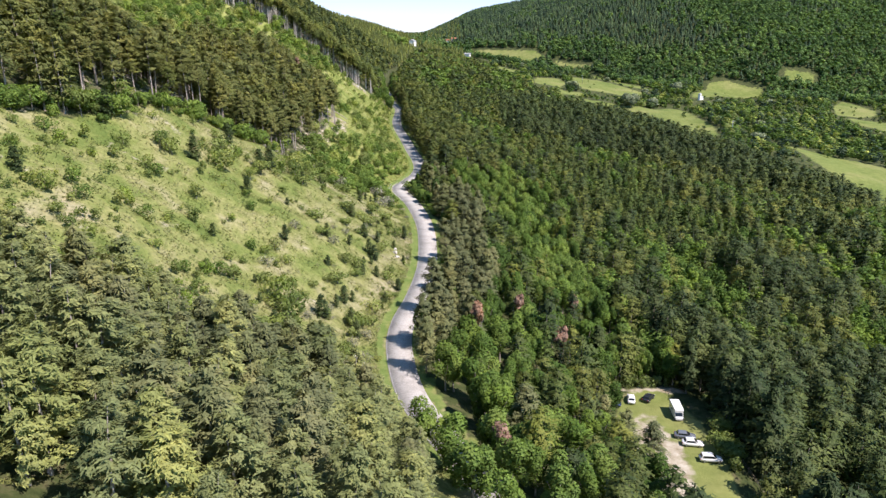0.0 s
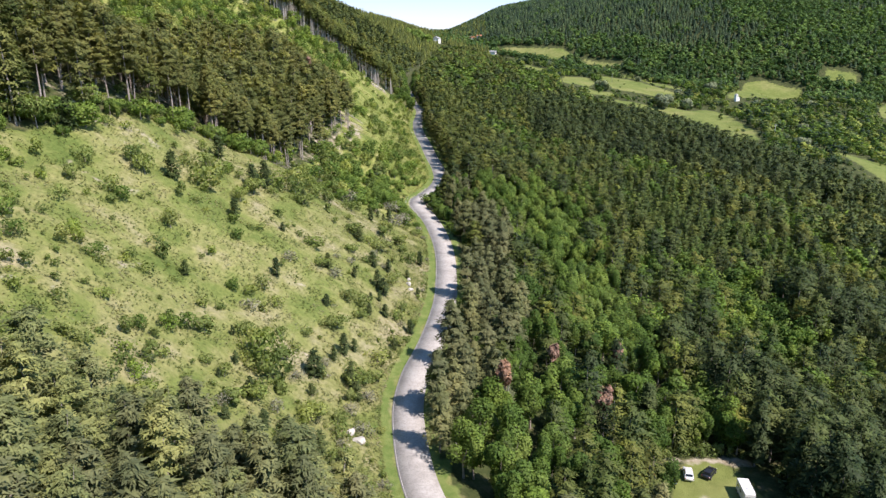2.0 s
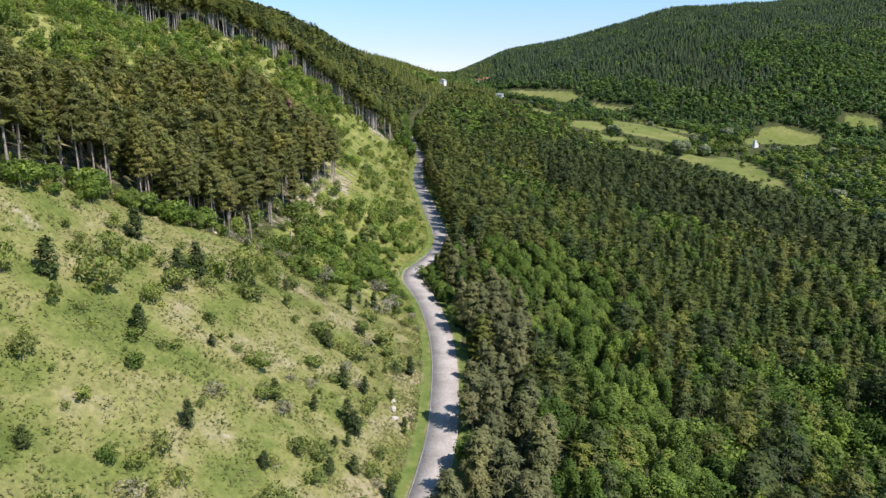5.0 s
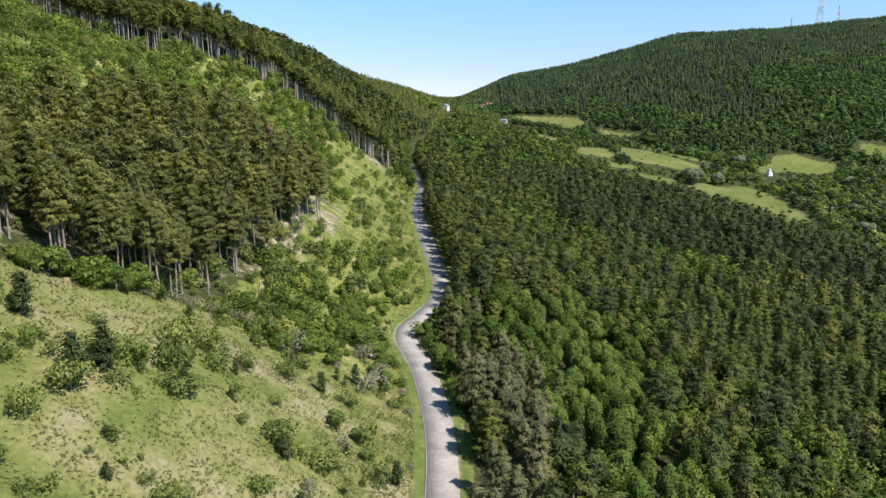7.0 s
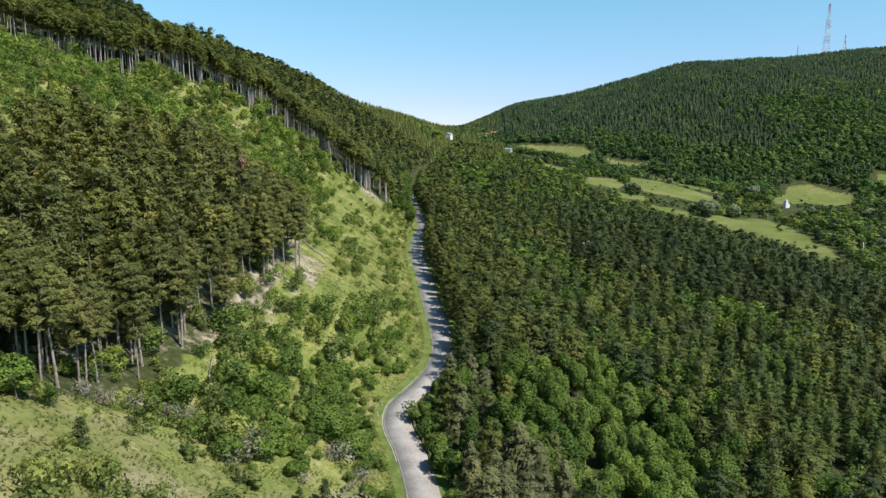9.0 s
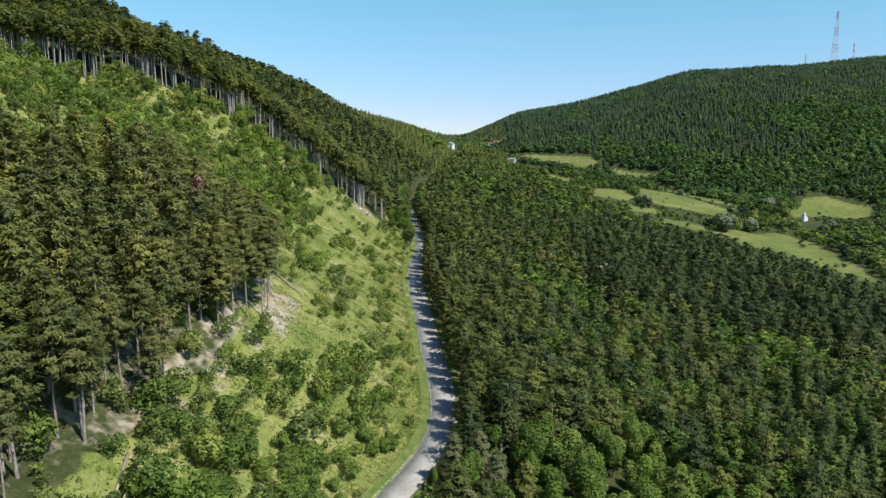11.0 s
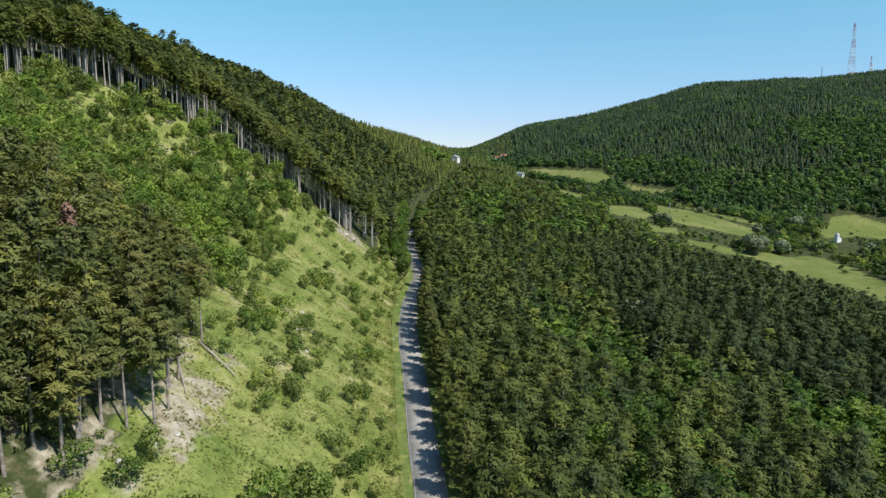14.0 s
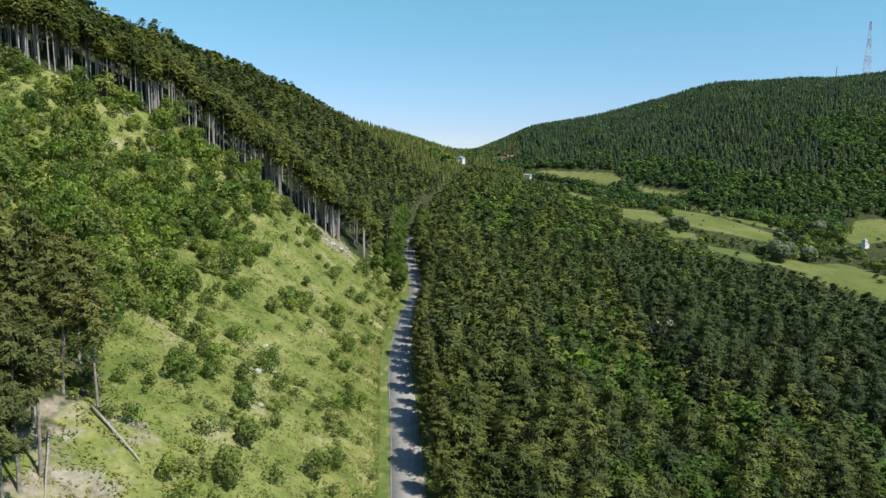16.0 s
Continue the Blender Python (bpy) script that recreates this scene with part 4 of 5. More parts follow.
    clear = np.maximum(field_at(x, y, 3), .92 * np.maximum.reduce([field_at(x + far_on * x / ahead, y + far_on * y / ahead) * k for far_on, k in ((12, .9), (24, .6))]))
    seen_over = np.maximum.reduce([field_at(x + far_on * x / ahead, y + far_on * y / ahead) for far_on in (30, 45, 60, 80)])
    hill_foot = curve(x, HILL_X, HILL_FOOT)
    ok = (x > valley_edge(y)) & ((clear < rng.uniform(.15, .95, len(x))) | (rng.uniform(0, 1, len(x)) < .035)) & (x < .74 * y + 40) & (y < hill_foot - 20) & (rng.uniform(0, 1, len(x)) < .68 + .3 * waves(x, y, 90, 41))
    along = np.clip((y - 866) / -80, 0, 1)
    ok &= np.hypot(x - 326 + 26 * along, y - 866 + 80 * along) > 13      # open ground below the chapel
    rows = [(px, py, pz, (rng.uniform(.35, 1) ** 1.6 * 8 + 1.5) * (1 - .62 * over), rng.uniform(1.2, 1.9) * (1 + .5 * over), rng.uniform(0, 6.28), rng.randint(8)) for px, py, pz, over in zip(x[ok], y[ok], height(x[ok], y[ok]), seen_over[ok])]
    wood_of("hedgerow", "hedges and leafy copses between the valley fields", F_BROAD * 4, rows, [1, 1, 1, 1, 2, 2, 3, 3], [BARK, BROAD, HAZED_PINE, SLOPE_LEAF])

    # the hill across the valley
    x, y = jitter(-120, 1500, 820, 2150, 6.9, rng)
    foot, crest = curve(x, HILL_X, HILL_FOOT), curve(x, HILL_X, HILL_CREST)
    t = (y - foot) / (crest - foot)
    ok = (t > -.05) & (t < 1.08) & (x < .74 * y) & (x > -.05 * y) & (field_at(x, y, 6) < .2)
    x, y, t = x[ok], y[ok], t[ok]
    con = rng.uniform(0, 1, len(x)) < np.clip(smooth(t + .10 * waves(x, y, 240, 51) + .05 * waves(x, y, 60, 53), .14 + .18 * smooth(x, 350, 620), .26 + .22 * smooth(x, 350, 620)) * (.86 + .22 * waves(x, y, 120, 52)) + .12, .05, .97)
    rows = [(px, py, pz, rng.uniform(9, 12.5) if c else rng.uniform(8, 11.5), rng.uniform(1.5, 2.1) if c else rng.uniform(1.25, 1.75), rng.uniform(0, 6.28), (0 if c else 2) + rng.randint(2)) for px, py, pz, c in zip(x, y, height(x, y), con)]
    wood_of("hill_forest", "forest of dark conifers above lighter leafy trees on the far hill", F_SPIRE + F_BROAD, rows, [1, 1, 2, 2], [BARK, HAZED_PINE, HAZED_LEAF])


plant_woods()


def plant_slope():
    """Shrubs, young pines and tall grass on the open slope above the road."""
    rng = np.random.RandomState(33)
    x, y = jitter(-215, -8, 88, 472, 3.0, rng)
    ok = x > -.72 * y - 4
    x, y = x[ok], y[ok]
    u = -(x - road_x(y)) - 3
    lush = np.exp(-((y - 265) / 48) ** 4) * (1 - smooth(u, 26, 44)) * smooth(u, 1.2, 3) * (1 - .9 * smooth(y, 278, 290) * smooth(u, 15, 21))
    clearing = np.maximum(smooth(y, 305, 325), (x < -72) & (y > 212)) * (.17 + .65 * smooth(waves(x, y, 19, 62), .2, .9) + .36 * smooth(u, 28, 46) + .5 * np.exp(-((u - 24) / 7) ** 2 - ((y - 345) / 30) ** 2))
    spur = (y < 225) * (.24 + .5 * smooth(waves(x, y, 22, 61), .2, .8) + .42 * np.exp(-((u - 9) / 8) ** 2) + .5 * np.exp(-((y - 112) / 13) ** 2))
    gully = .95 * np.exp(-((y - 228) / 15) ** 2) * smooth(u, 15, 25)
    edge = .55 * np.exp(-((u - 9) / 6) ** 2) * (y > 215)
    under = .4 * inside(x, y, STAND_A)
    p = np.clip(np.maximum.reduce([.9 * lush, clearing, spur, gully, edge, under]), 0, .9)
    ok = (u > 1.6) & (~inside(x, y, STAND_A) | ((rng.uniform(0, 1, len(x)) < .5) & ~inside(x + 5, y + 7, STAND_A) | ~inside(x + 6, y - 8, STAND_A) & (rng.uniform(0, 1, len(x)) < .6))) & ~stand_c(x, y) & (y < stand_b_edge(x) + 3) & (rng.uniform(0, 1, len(x)) < p)
    x, y, u = x[ok], y[ok], u[ok]
    far, z = from_path(x, y), height(x, y)
    order = np.argsort(far)
    close = set(order[:330].tolist())
    rest = []
    for i in range(len(x)):
        high = .9 * smooth(u[i], 26, 50) * smooth(y[i], 320, 350)
        size = (.8 + 2.5 * rng.uniform(0, 1) ** 1.5) * (1 + high) * (2.0 if abs(y[i] - 265) < 42 else 1)
        size = min(size * (1.35 if y[i] > 315 else 1), .5 * u[i] + .2)
        if i in close and size < 5:
            if rng.rand() < .22 and y[i] < 230:
                YOUNG[rng.randint(2)].stand(spot(x[i], y[i], z[i], rng.uniform(1.6, 4.2), 4, rng), "young dark green pine on the grassy slope", "tree", "young pines on the slope")
            elif rng.rand() < .16 and y[i] < 240:
                DRY_SHRUBS[0].stand(spot(x[i], y[i], z[i], size, 2.6, rng, (.9, 1.5)), "grey twiggy brush in tall grass", "shrub", "dry brush")
            else:
                (THICKET if abs(y[i] - 262) < 40 and size > 1.6 else SHRUBS)[rng.randint(3)].stand(spot(x[i], y[i], z[i], size, 4 if abs(y[i] - 262) < 40 and size > 1.6 else 2.6, rng, (.75, 1.6)), "green leafy shrub in tall grass", "shrub", "shrubs on the slope")
        else:
            rest.append((x[i], y[i], z[i], size, rng.uniform(.9, 1.3), rng.uniform(0, 6.28), rng.randint(3) + (3 if size > 2.7 else 0)))
    wood_of("scrub", "green scrub spread over the clearing", L_SHRUB + L_TREE, rest, [1, 1, 1, 2, 1, 2], [BARK, SLOPE_LEAF, BUSH])
    # the larger bushes and young trees that stand out on the slope: x, y, height
    bushes = [(-78.7, 151, 5), (-75, 155, 4), (-67.9, 115, 3), (-62.8, 109, 2), (-72.8, 116, 3), (-69.5, 149, 2.5), (-61.6, 155, 3.5), (-58.3, 160, 4), (-54, 165, 4), (-64.4, 156, 3), (-47.8, 177, 4),
              (-45.6, 185, 3.5), (-53.7, 146, 2.5), (-47.1, 135, 2), (-62.9, 144, 2.5), (-32.2, 125, 5), (-24.8, 130, 3.5), (-29.9, 123, 4), (-18.8, 134, 3), (-56.9, 182, 4), (-55.1, 171, 4.5), (-47.1, 175, 3.5),
              (-46.1, 181, 4.5), (-41.3, 189, 4), (-47.9, 168, 3), (-46.8, 161, 3), (-39.9, 199, 3), (-49.9, 226, 2.5), (-45.4, 204, 2.5), (-42.8, 194, 3.5), (-40.6, 199, 3)]
    for k, (bx, by, bh) in enumerate(bushes):
        if k % 3 == 1:
            stand_at(YOUNG[k % 2], bx, by, bh * 1.45, "young dark green pine on the grassy slope", "tree", "young pines on the slope", rng)
        else:
            stand_at(SHRUBS[k % 3], bx, by, bh * 1.25, "tall leafy bush standing out in the grass", "shrub", "shrubs on the slope", rng, (.75, 1.0))
    for bx, by in ((-52.6, 221), (-50.2, 224), (-48.4, 226), (-51, 218.5), (-46.6, 226.5), (-44.8, 229), (-54, 219)):
        stand_at(DRY_SHRUBS[0], bx, by, rng.uniform(1.8, 2.8), "grey leafless brush at the foot of the pines", "shrub", "dry brush", rng)
    # undergrowth along the foot of the stand
    for k in range(44):
        f = k / 43
        ax, ay = (-86 + 19 * f / .6, 136 + 54 * f / .6) if f < .6 else (-67 + 12 * (f - .6) / .4, 190 + 20 * (f - .6) / .4)
        bx, by = ax + rng.uniform(-2, 4), ay + rng.uniform(-5, 1)
        kind = (THICKET + LIGHT_BROADS)[rng.randint(5)]
        kind.stand(spot(bx, by, float(height(bx, by)), rng.uniform(2.2, 5.2), kind.size, rng, (1.0, 1.4)), "leafy undergrowth at the foot of the pines", "shrub", "undergrowth below the stand")
    # leafy trees that close the road in where it bends out of sight
    for k in range(72):
        v = 468 + 2.4 * k + rng.uniform(-2, 2)
        off = rng.uniform(4.6, 15) if k % 2 else rng.uniform(4.2, 7)
        px = float(road_x(v)) - (off if k % 4 else -off)
        BROADS[rng.randint(4)].stand(spot(px, v, float(height(px, v)), rng.uniform(5.5, 9.5) + 3 * float(smooth(v, 520, 560)), 12, rng, (1.2, 1.7)), "dense leafy tree beside the far bend of the road", "tree", "leafy trees at the far bend")
    # tall grass
    n = 165000
    y = rng.uniform(86, 475, n)
    u = 1.7 + 86 * rng.uniform(0, 1, n) ** 1.35
    x = road_x(y) - 3 - u
    ok = ~inside(x, y, STAND_A) & ~stand_c(x, y) & (waves(x, y, 9, 71) + rng.normal(0, .6, n) > -.5)
    x, y = x[ok], y[ok]
    c = np.stack([x, y, height(x, y) + .12], 1)
    rise_x, rise_y = height(x + .5, y) - height(x - .5, y), height(x, y + .5) - height(x, y - .5)
    lie = np.column_stack([-rise_x, -rise_y, np.ones(len(x))]) + rng.normal(0, .15, c.shape)
    v, f, nn = sprays(c, rng.normal(0, .3, c.shape) + (0, 0, 1), rng.uniform(.14, .40, len(x)), rng, 3, None, 1.2, .3, .32, shade=lie)
    lush = np.repeat(smooth(y + .35 * (road_x(y) - 3 - x), 200, 255) > rng.uniform(0, 1, len(x)), 3).astype(int)
    tagged(new("tall_grass", mesh_of("tall_grass", v, f, [TUFT, LUSH_TUFT], lush, normals=nn)), "tall yellow-green meadow grass on the slope", "grass", kind="stuff")


plant_slope()


# ---- made things ----
def flat_material(name, col, rough=0.5, metal=0.0, vary=0.12, scale=4.0):
    return plain_material(name, tuple(c * (1 - vary) for c in col), tuple(min(1, c * (1 + vary)) for c in col), scale, rough, metal)


CAR_WHITE = flat_material("white_car_paint", (0.78, 0.78, 0.77), 0.22, 0, .03)
CAR_DARK = flat_material("dark_car_paint", (0.02, 0.022, 0.028), 0.2, 0, .1)
CAR_GREY = flat_material("grey_car_paint", (0.22, 0.24, 0.27), 0.25, 0.4, .05)
CAR_BLUE = flat_material("dark_blue_car_paint", (0.02, 0.035, 0.09), 0.22, 0.2, .05)
GLASS = flat_material("dark_window_glass", (0.015, 0.018, 0.02), 0.06, 0, .05)
RUBBER = flat_material("black_rubber", (0.02, 0.02, 0.02), 0.85)
RIM = flat_material("silver_rim", (0.45, 0.46, 0.47), 0.35, 0.8)
LAMP_CLEAR = flat_material("headlight_lens", (0.6, 0.62, 0.62), 0.15)
LAMP_RED = flat_material("tail_light_lens", (0.35, 0.02, 0.02), 0.25)
PLASTER = flat_material("white_plaster", (0.78, 0.77, 0.73), 0.85, 0, .06, 1.0)
ROOF_TILE = flat_material("terracotta_roof", (0.42, 0.17, 0.09), 0.85, 0, .25, 2.0)
ROOF_GREY = flat_material("grey_sheet_roof", (0.42, 0.42, 0.42), 0.5, 0.2, .1, 1.0)
MAST_RED = flat_material("red_mast_paint", (0.50, 0.10, 0.08), 0.6, 0, .1)
MAST_WHITE = flat_material("white_mast_paint", (0.75, 0.75, 0.75), 0.6, 0, .05)
STEEL = flat_material("galvanised_steel", (0.40, 0.41, 0.42), 0.45, 0.7, .1)


def part(name, bm, mat, parent, label="", smooth_faces=False):
    me = bpy.data.meshes.new(name)
    bm.normal_update()
    bm.to_mesh(me)
    bm.free()
    me.materials.append(mat)
    if smooth_faces:
        me.polygons.foreach_set("use_smooth", np.ones(len(me.polygons), bool))
    ob = new(name, me)
    ob.parent = parent
    return tagged(ob, label) if label else ob


def loft(sections, closed=True):
    """A hull through rings of points, capped at both ends."""
    bm = bmesh.new()
    rings = [[bm.verts.new(p) for p in ring] for ring in sections]
    for a, b in zip(rings, rings[1:]):
        for i in range(len(a)):
            j = (i + 1) % len(a)
            bm.faces.new((a[i], a[j], b[j], b[i]))
    bm.faces.new(rings[0][::-1])
    bm.faces.new(rings[-1])
    bmesh.ops.recalc_face_normals(bm, faces=bm.faces)
    return bm


def box(x0, x1, y0, y1, z0, z1, bevel=0.0):
    bm = loft([[(x0, y0, z), (x1, y0, z), (x1, y1, z), (x0, y1, z)] for z in (z0, z1)])
    if bevel:
        bmesh.ops.bevel(bm, geom=bm.edges[:], offset=bevel, segments=2, affect="EDGES", profile=0.5)
    return bm


def drum(center, axis, radius, width, sides=16, inner=0.0):
    bm = bmesh.new()
    m = Matrix.Translation(center) @ Vector((0, 0, 1)).rotation_difference(Vector(axis)).to_matrix().to_4x4()
    bmesh.ops.create_cone(bm, cap_ends=True, segments=sides, radius1=radius, radius2=radius, depth=width, matrix=m)
    bmesh.ops.bevel(bm, geom=[e for e in bm.edges if len(e.link_faces) == 2 and any(len(f.verts) > 4 for f in e.link_faces)], offset=width * .14, segments=1, affect="EDGES")
    return bm


def ring(x, half, z0, z1, c=0.12):
    """A rounded upright rectangle across the car at x."""
    return [(x, -half + c, z0), (x, half - c, z0), (x, half, z0 + c), (x, half, z1 - c), (x, half - c, z1), (x, -half + c, z1), (x, -half, z1 - c), (x, -half, z0 + c)]


def rod(a, b, r, sides=6):
    a, b = Vector(a), Vector(b)
    bm = bmesh.new()
    m = Matrix.Translation((a + b) / 2) @ Vector((0, 0, 1)).rotation_difference(b - a).to_matrix().to_4x4()
    bmesh.ops.create_cone(bm, cap_ends=True, segments=sides, radius1=r, radius2=r, depth=(b - a).length, matrix=m)
    return bm


def car(m, paint, label, long=4.3, high=1.5, estate=False):
    root = new("car")
    h = long / 2
    body = part("body", loft([ring(-h, .72, .45, .80, .1), ring(-h + .12, .82, .32, .92), ring(-h + .7, .88, .26, .96), ring(0, .9, .24, .95), ring(h - 1.15, .89, .26, .92),
                             ring(h - .5, .86, .28, .80), ring(h - .12, .78, .33, .70, .1), ring(h, .66, .42, .62, .08)]), paint, root, "", True)
    tail = -h + (.18 if estate else .45)
    cabin = part("cabin", loft([[(tail, -.76, .9), (tail, .76, .9), (h - 1.1, .76, .9), (h - 1.1, -.76, .9)], [(tail + .3, -.66, high - .08), (tail + .3, .66, high - .08), (h - 1.95, .66, high - .08), (h - 1.95, -.66, high - .08)],
                               [(tail + .45, -.58, high), (tail + .45, .58, high), (h - 2.1, .58, high), (h - 2.1, -.58, high)]]), paint, root)
    def pane(name, pts):
        bm = bmesh.new()
        outer = [bm.verts.new(p) for p in pts]
        f = bm.faces.new(outer)
        ext = bmesh.ops.extrude_face_region(bm, geom=[f])
        n = (Vector(pts[1]) - Vector(pts[0])).cross(Vector(pts[2]) - Vector(pts[1])).normalized()
        for v in ext["geom"]:
            if isinstance(v, bmesh.types.BMVert):
                v.co += n * .02
        bmesh.ops.recalc_face_normals(bm, faces=bm.faces)
        part(name, bm, GLASS, cabin, "dark tinted glass")
    zt = high - .13
    k = (zt - .95) / (high - .98)
    fx, bx = h - 1.1, tail
    pane("windscreen", [(fx - .08, -.66, .97), (fx - .08, .66, .97), (fx - .08 - .82 * k, .58, zt), (fx - .08 - .82 * k, -.58, zt)])
    pane("rear_window", [(bx + .04, .66, .97), (bx + .04, -.66, .97), (bx + .04 + .28 * k, -.58, zt), (bx + .04 + .28 * k, .58, zt)])
    for s in (-1, 1):
        q = [(bx + .25, .755 * s, .97), (fx - .3, .755 * s, .97), (fx - .3 - .62 * k, (.755 - .1 * k) * s, zt), (bx + .25 + .25 * k, (.755 - .1 * k) * s, zt)]
        pane("side_window", q if s < 0 else q[::-1])
        part("headlight", box(h - .2, h - .06, s * .6 - .14, s * .6 + .14, .58, .70, .02), LAMP_CLEAR, body, "clear headlight")
        part("tail_light", box(-h + .01, -h + .14, s * .68 - .1, s * .68 + .1, .68, .88, .02), LAMP_RED, body, "red tail light")
        for wx in (-h + .8, h - .82):
            wheel = part("wheel", drum((wx, s * .80, .32), (0, 1, 0), .32, .22, 18), RUBBER, root, "black tyre on a silver rim")
            part("rim", drum((wx, s * .915, .32), (0, 1, 0), .2, .03, 10), RIM, wheel, "silver rim")
    root.matrix_basis = m
    return tagged(root, label, "car", "cars in the car park")


def camper(m):
    root = new("camper_van")
    body = part("body", box(-2.9, 1.6, -1.1, 1.1, .55, 2.85, .12), CAR_WHITE, root, "white box body", False)
    part("cab", loft([ring(1.55, 1.0, .45, 2.2, .1), ring(2.1, .98, .45, 1.95, .12), ring(2.55, .95, .45, 1.2, .12), ring(3.0, .85, .5, 1.0, .1)]), CAR_WHITE, root)
    part("luton", loft([ring(1.5, 1.08, 1.95, 2.85, .1), ring(2.3, 1.0, 2.1, 2.7, .12)]), CAR_WHITE, root)
    part("windscreen", loft([[(2.13, -.85, 1.9), (2.13, .85, 1.9), (2.16, .85, 1.9), (2.16, -.85, 1.9)], [(2.53, -.85, 1.22), (2.53, .85, 1.22), (2.57, .85, 1.22), (2.57, -.85, 1.22)]]), GLASS, root, "dark glass")
    part("skirt", box(-2.85, 1.55, -1.04, 1.04, .35, .55, .03), CAR_GREY, root, "grey lower skirt")
    for s in (-1, 1):
        for x0 in (-2.3, -.6):
            part("side_window", box(x0, x0 + .9, s * 1.1 - .015, s * 1.1 + .015, 1.55, 2.1, .01), GLASS, body, "dark glass")
        for wx in (-1.7, 2.2):
            wheel = part("wheel", drum((wx, s * .95, .34), (0, 1, 0), .34, .22, 16), RUBBER, root)
            part("rim", drum((wx, s * 1.065, .34), (0, 1, 0), .2, .03, 10), RIM, wheel, "silver rim")
    part("rear_window", box(-2.92, -2.88, -.5, .5, 1.6, 2.15, .01), GLASS, body, "dark glass")
    part("roof_hatch", box(-1.2, -.6, -.3, .3, 2.85, 2.93, .02), LAMP_CLEAR, body, "pale roof hatch")
    part("roof_hatch", box(.3, .9, -.3, .3, 2.85, 2.93, .02), LAMP_CLEAR, body, "pale roof hatch")
    root.matrix_basis = m @ Matrix.Scale(.92, 4)
    return tagged(root, "white camper van with a box body parked on grass", "camper van")


PZ = PARK[2] - .02
car(pose(52.4, 116.3, PZ, 0, 0, -6), CAR_WHITE, "white family car parked beside the hedge", 4.4, 1.58, True)
car(pose(50.8, 121.8, PZ, 0, 0, -10), CAR_WHITE, "white hatchback parked between two cars", 4.2, 1.5)
car(pose(50.2, 124.6, PZ, 0, 0, -12), CAR_GREY, "grey car with dark windows parked in the row", 4.3, 1.45)
camper(pose(51.4, 133.5, PZ, 0, 0, -95))
car(pose(43.2, 140.2, PZ, 0, 0, 78), CAR_WHITE, "white car at the upper end of the lot", 4.2, 1.5)
car(pose(47.3, 140.6, PZ, 0, 0, 52), CAR_DARK, "black car at the upper end of the lot", 4.2, 1.45)
car(pose(38.3, 138.2, PZ, 0, 0, -15), CAR_BLUE, "dark blue car half hidden under trees", 4.1, 1.45)


def fence():
    root = new("rail_fence")
    y = np.arange(98, 118, 2.2)
    pts = [(58.2 + .10 * (118 - v), v, float(height(58.2 + .10 * (118 - v), v))) for v in y]
    for p in pts:
        part("post", box(p[0] - .06, p[0] + .06, p[1] - .06, p[1] + .06, p[2] - .3, p[2] + 1.1, .01), WOOD, root)
    for a, b in zip(pts, pts[1:]):
        for z in (.45, .9):
            part("rail", rod((a[0], a[1], a[2] + z), (b[0], b[1], b[2] + z), .045), WOOD, root)
    tagged(root, "weathered wooden rail fence beside the car park", "fence")


fence()


def along_road(y, off, lift=0.0):
    g = float(road_x(y + .5) - road_x(y - .5))
    k = 1 / math.sqrt(1 + g * g)
    return Vector((float(road_x(y)) + off * k, y - g * off * k, float(road_z(y)) + lift))


def guardrail(y0, y1):
    root = new("guard_rail")
    ys = np.arange(y0, y1, 2.0)
    for v in ys:
        p = along_road(v, 3.25)
        part("post", box(p.x - .08, p.x + .08, p.y - .08, p.y + .08, p.z - .5, p.z + .72, .02), WOOD, root)
    for a, b in zip(ys, ys[1:]):
        part("beam", rod(along_road(a, 3.12, .58), along_road(b, 3.12, .58), .12, 8), WOOD, root, "dark weathered beam")
    tagged(root, "dark wooden guard rail along the outside of the bend", "guard rail")


guardrail(244, 281)


def kerb(y0, y1, off):
    root = new("kerb")
    bm0 = box(-.5, .5, -.09, .09, -.15, .11, .02)
    me = bpy.data.meshes.new("kerb_stone")
    bm0.to_mesh(me)
    bm0.free()
    me.materials.append(STONE)
    for v in np.arange(y0, y1, 1.06):
        p, q = along_road(v - .5, off), along_road(v + .5, off)
        s = new("kerb_stone", me)
        s.matrix_basis = Matrix.Translation((p + q) / 2) @ Matrix.Rotation(math.atan2(q.y - p.y, q.x - p.x), 4, "Z")
        s.parent = root
    tagged(root, "low pale stone kerb on the hill side of the road", "kerb", kind="structure")


kerb(246, 282, -2.95)


def marker(y, off):
    root = new("marker_post")
    p = along_road(y, off)
    p.z = float(height(p.x, p.y))
    part("post", box(p.x - .09, p.x + .09, p.y - .07, p.y + .07, p.z - .2, p.z + .85, .03), PLASTER, root)
    part("band", box(p.x - .095, p.x + .095, p.y - .075, p.y + .075, p.z + .5, p.z + .68, .01), RUBBER, root, "black band")
    tagged(root, "small white marker post on the verge", "post", "marker posts on the verge")


for v, o in ((398, -4.2), (262, -4.0), (266, -3.8), (340, 3.4)):
    marker(v, o)


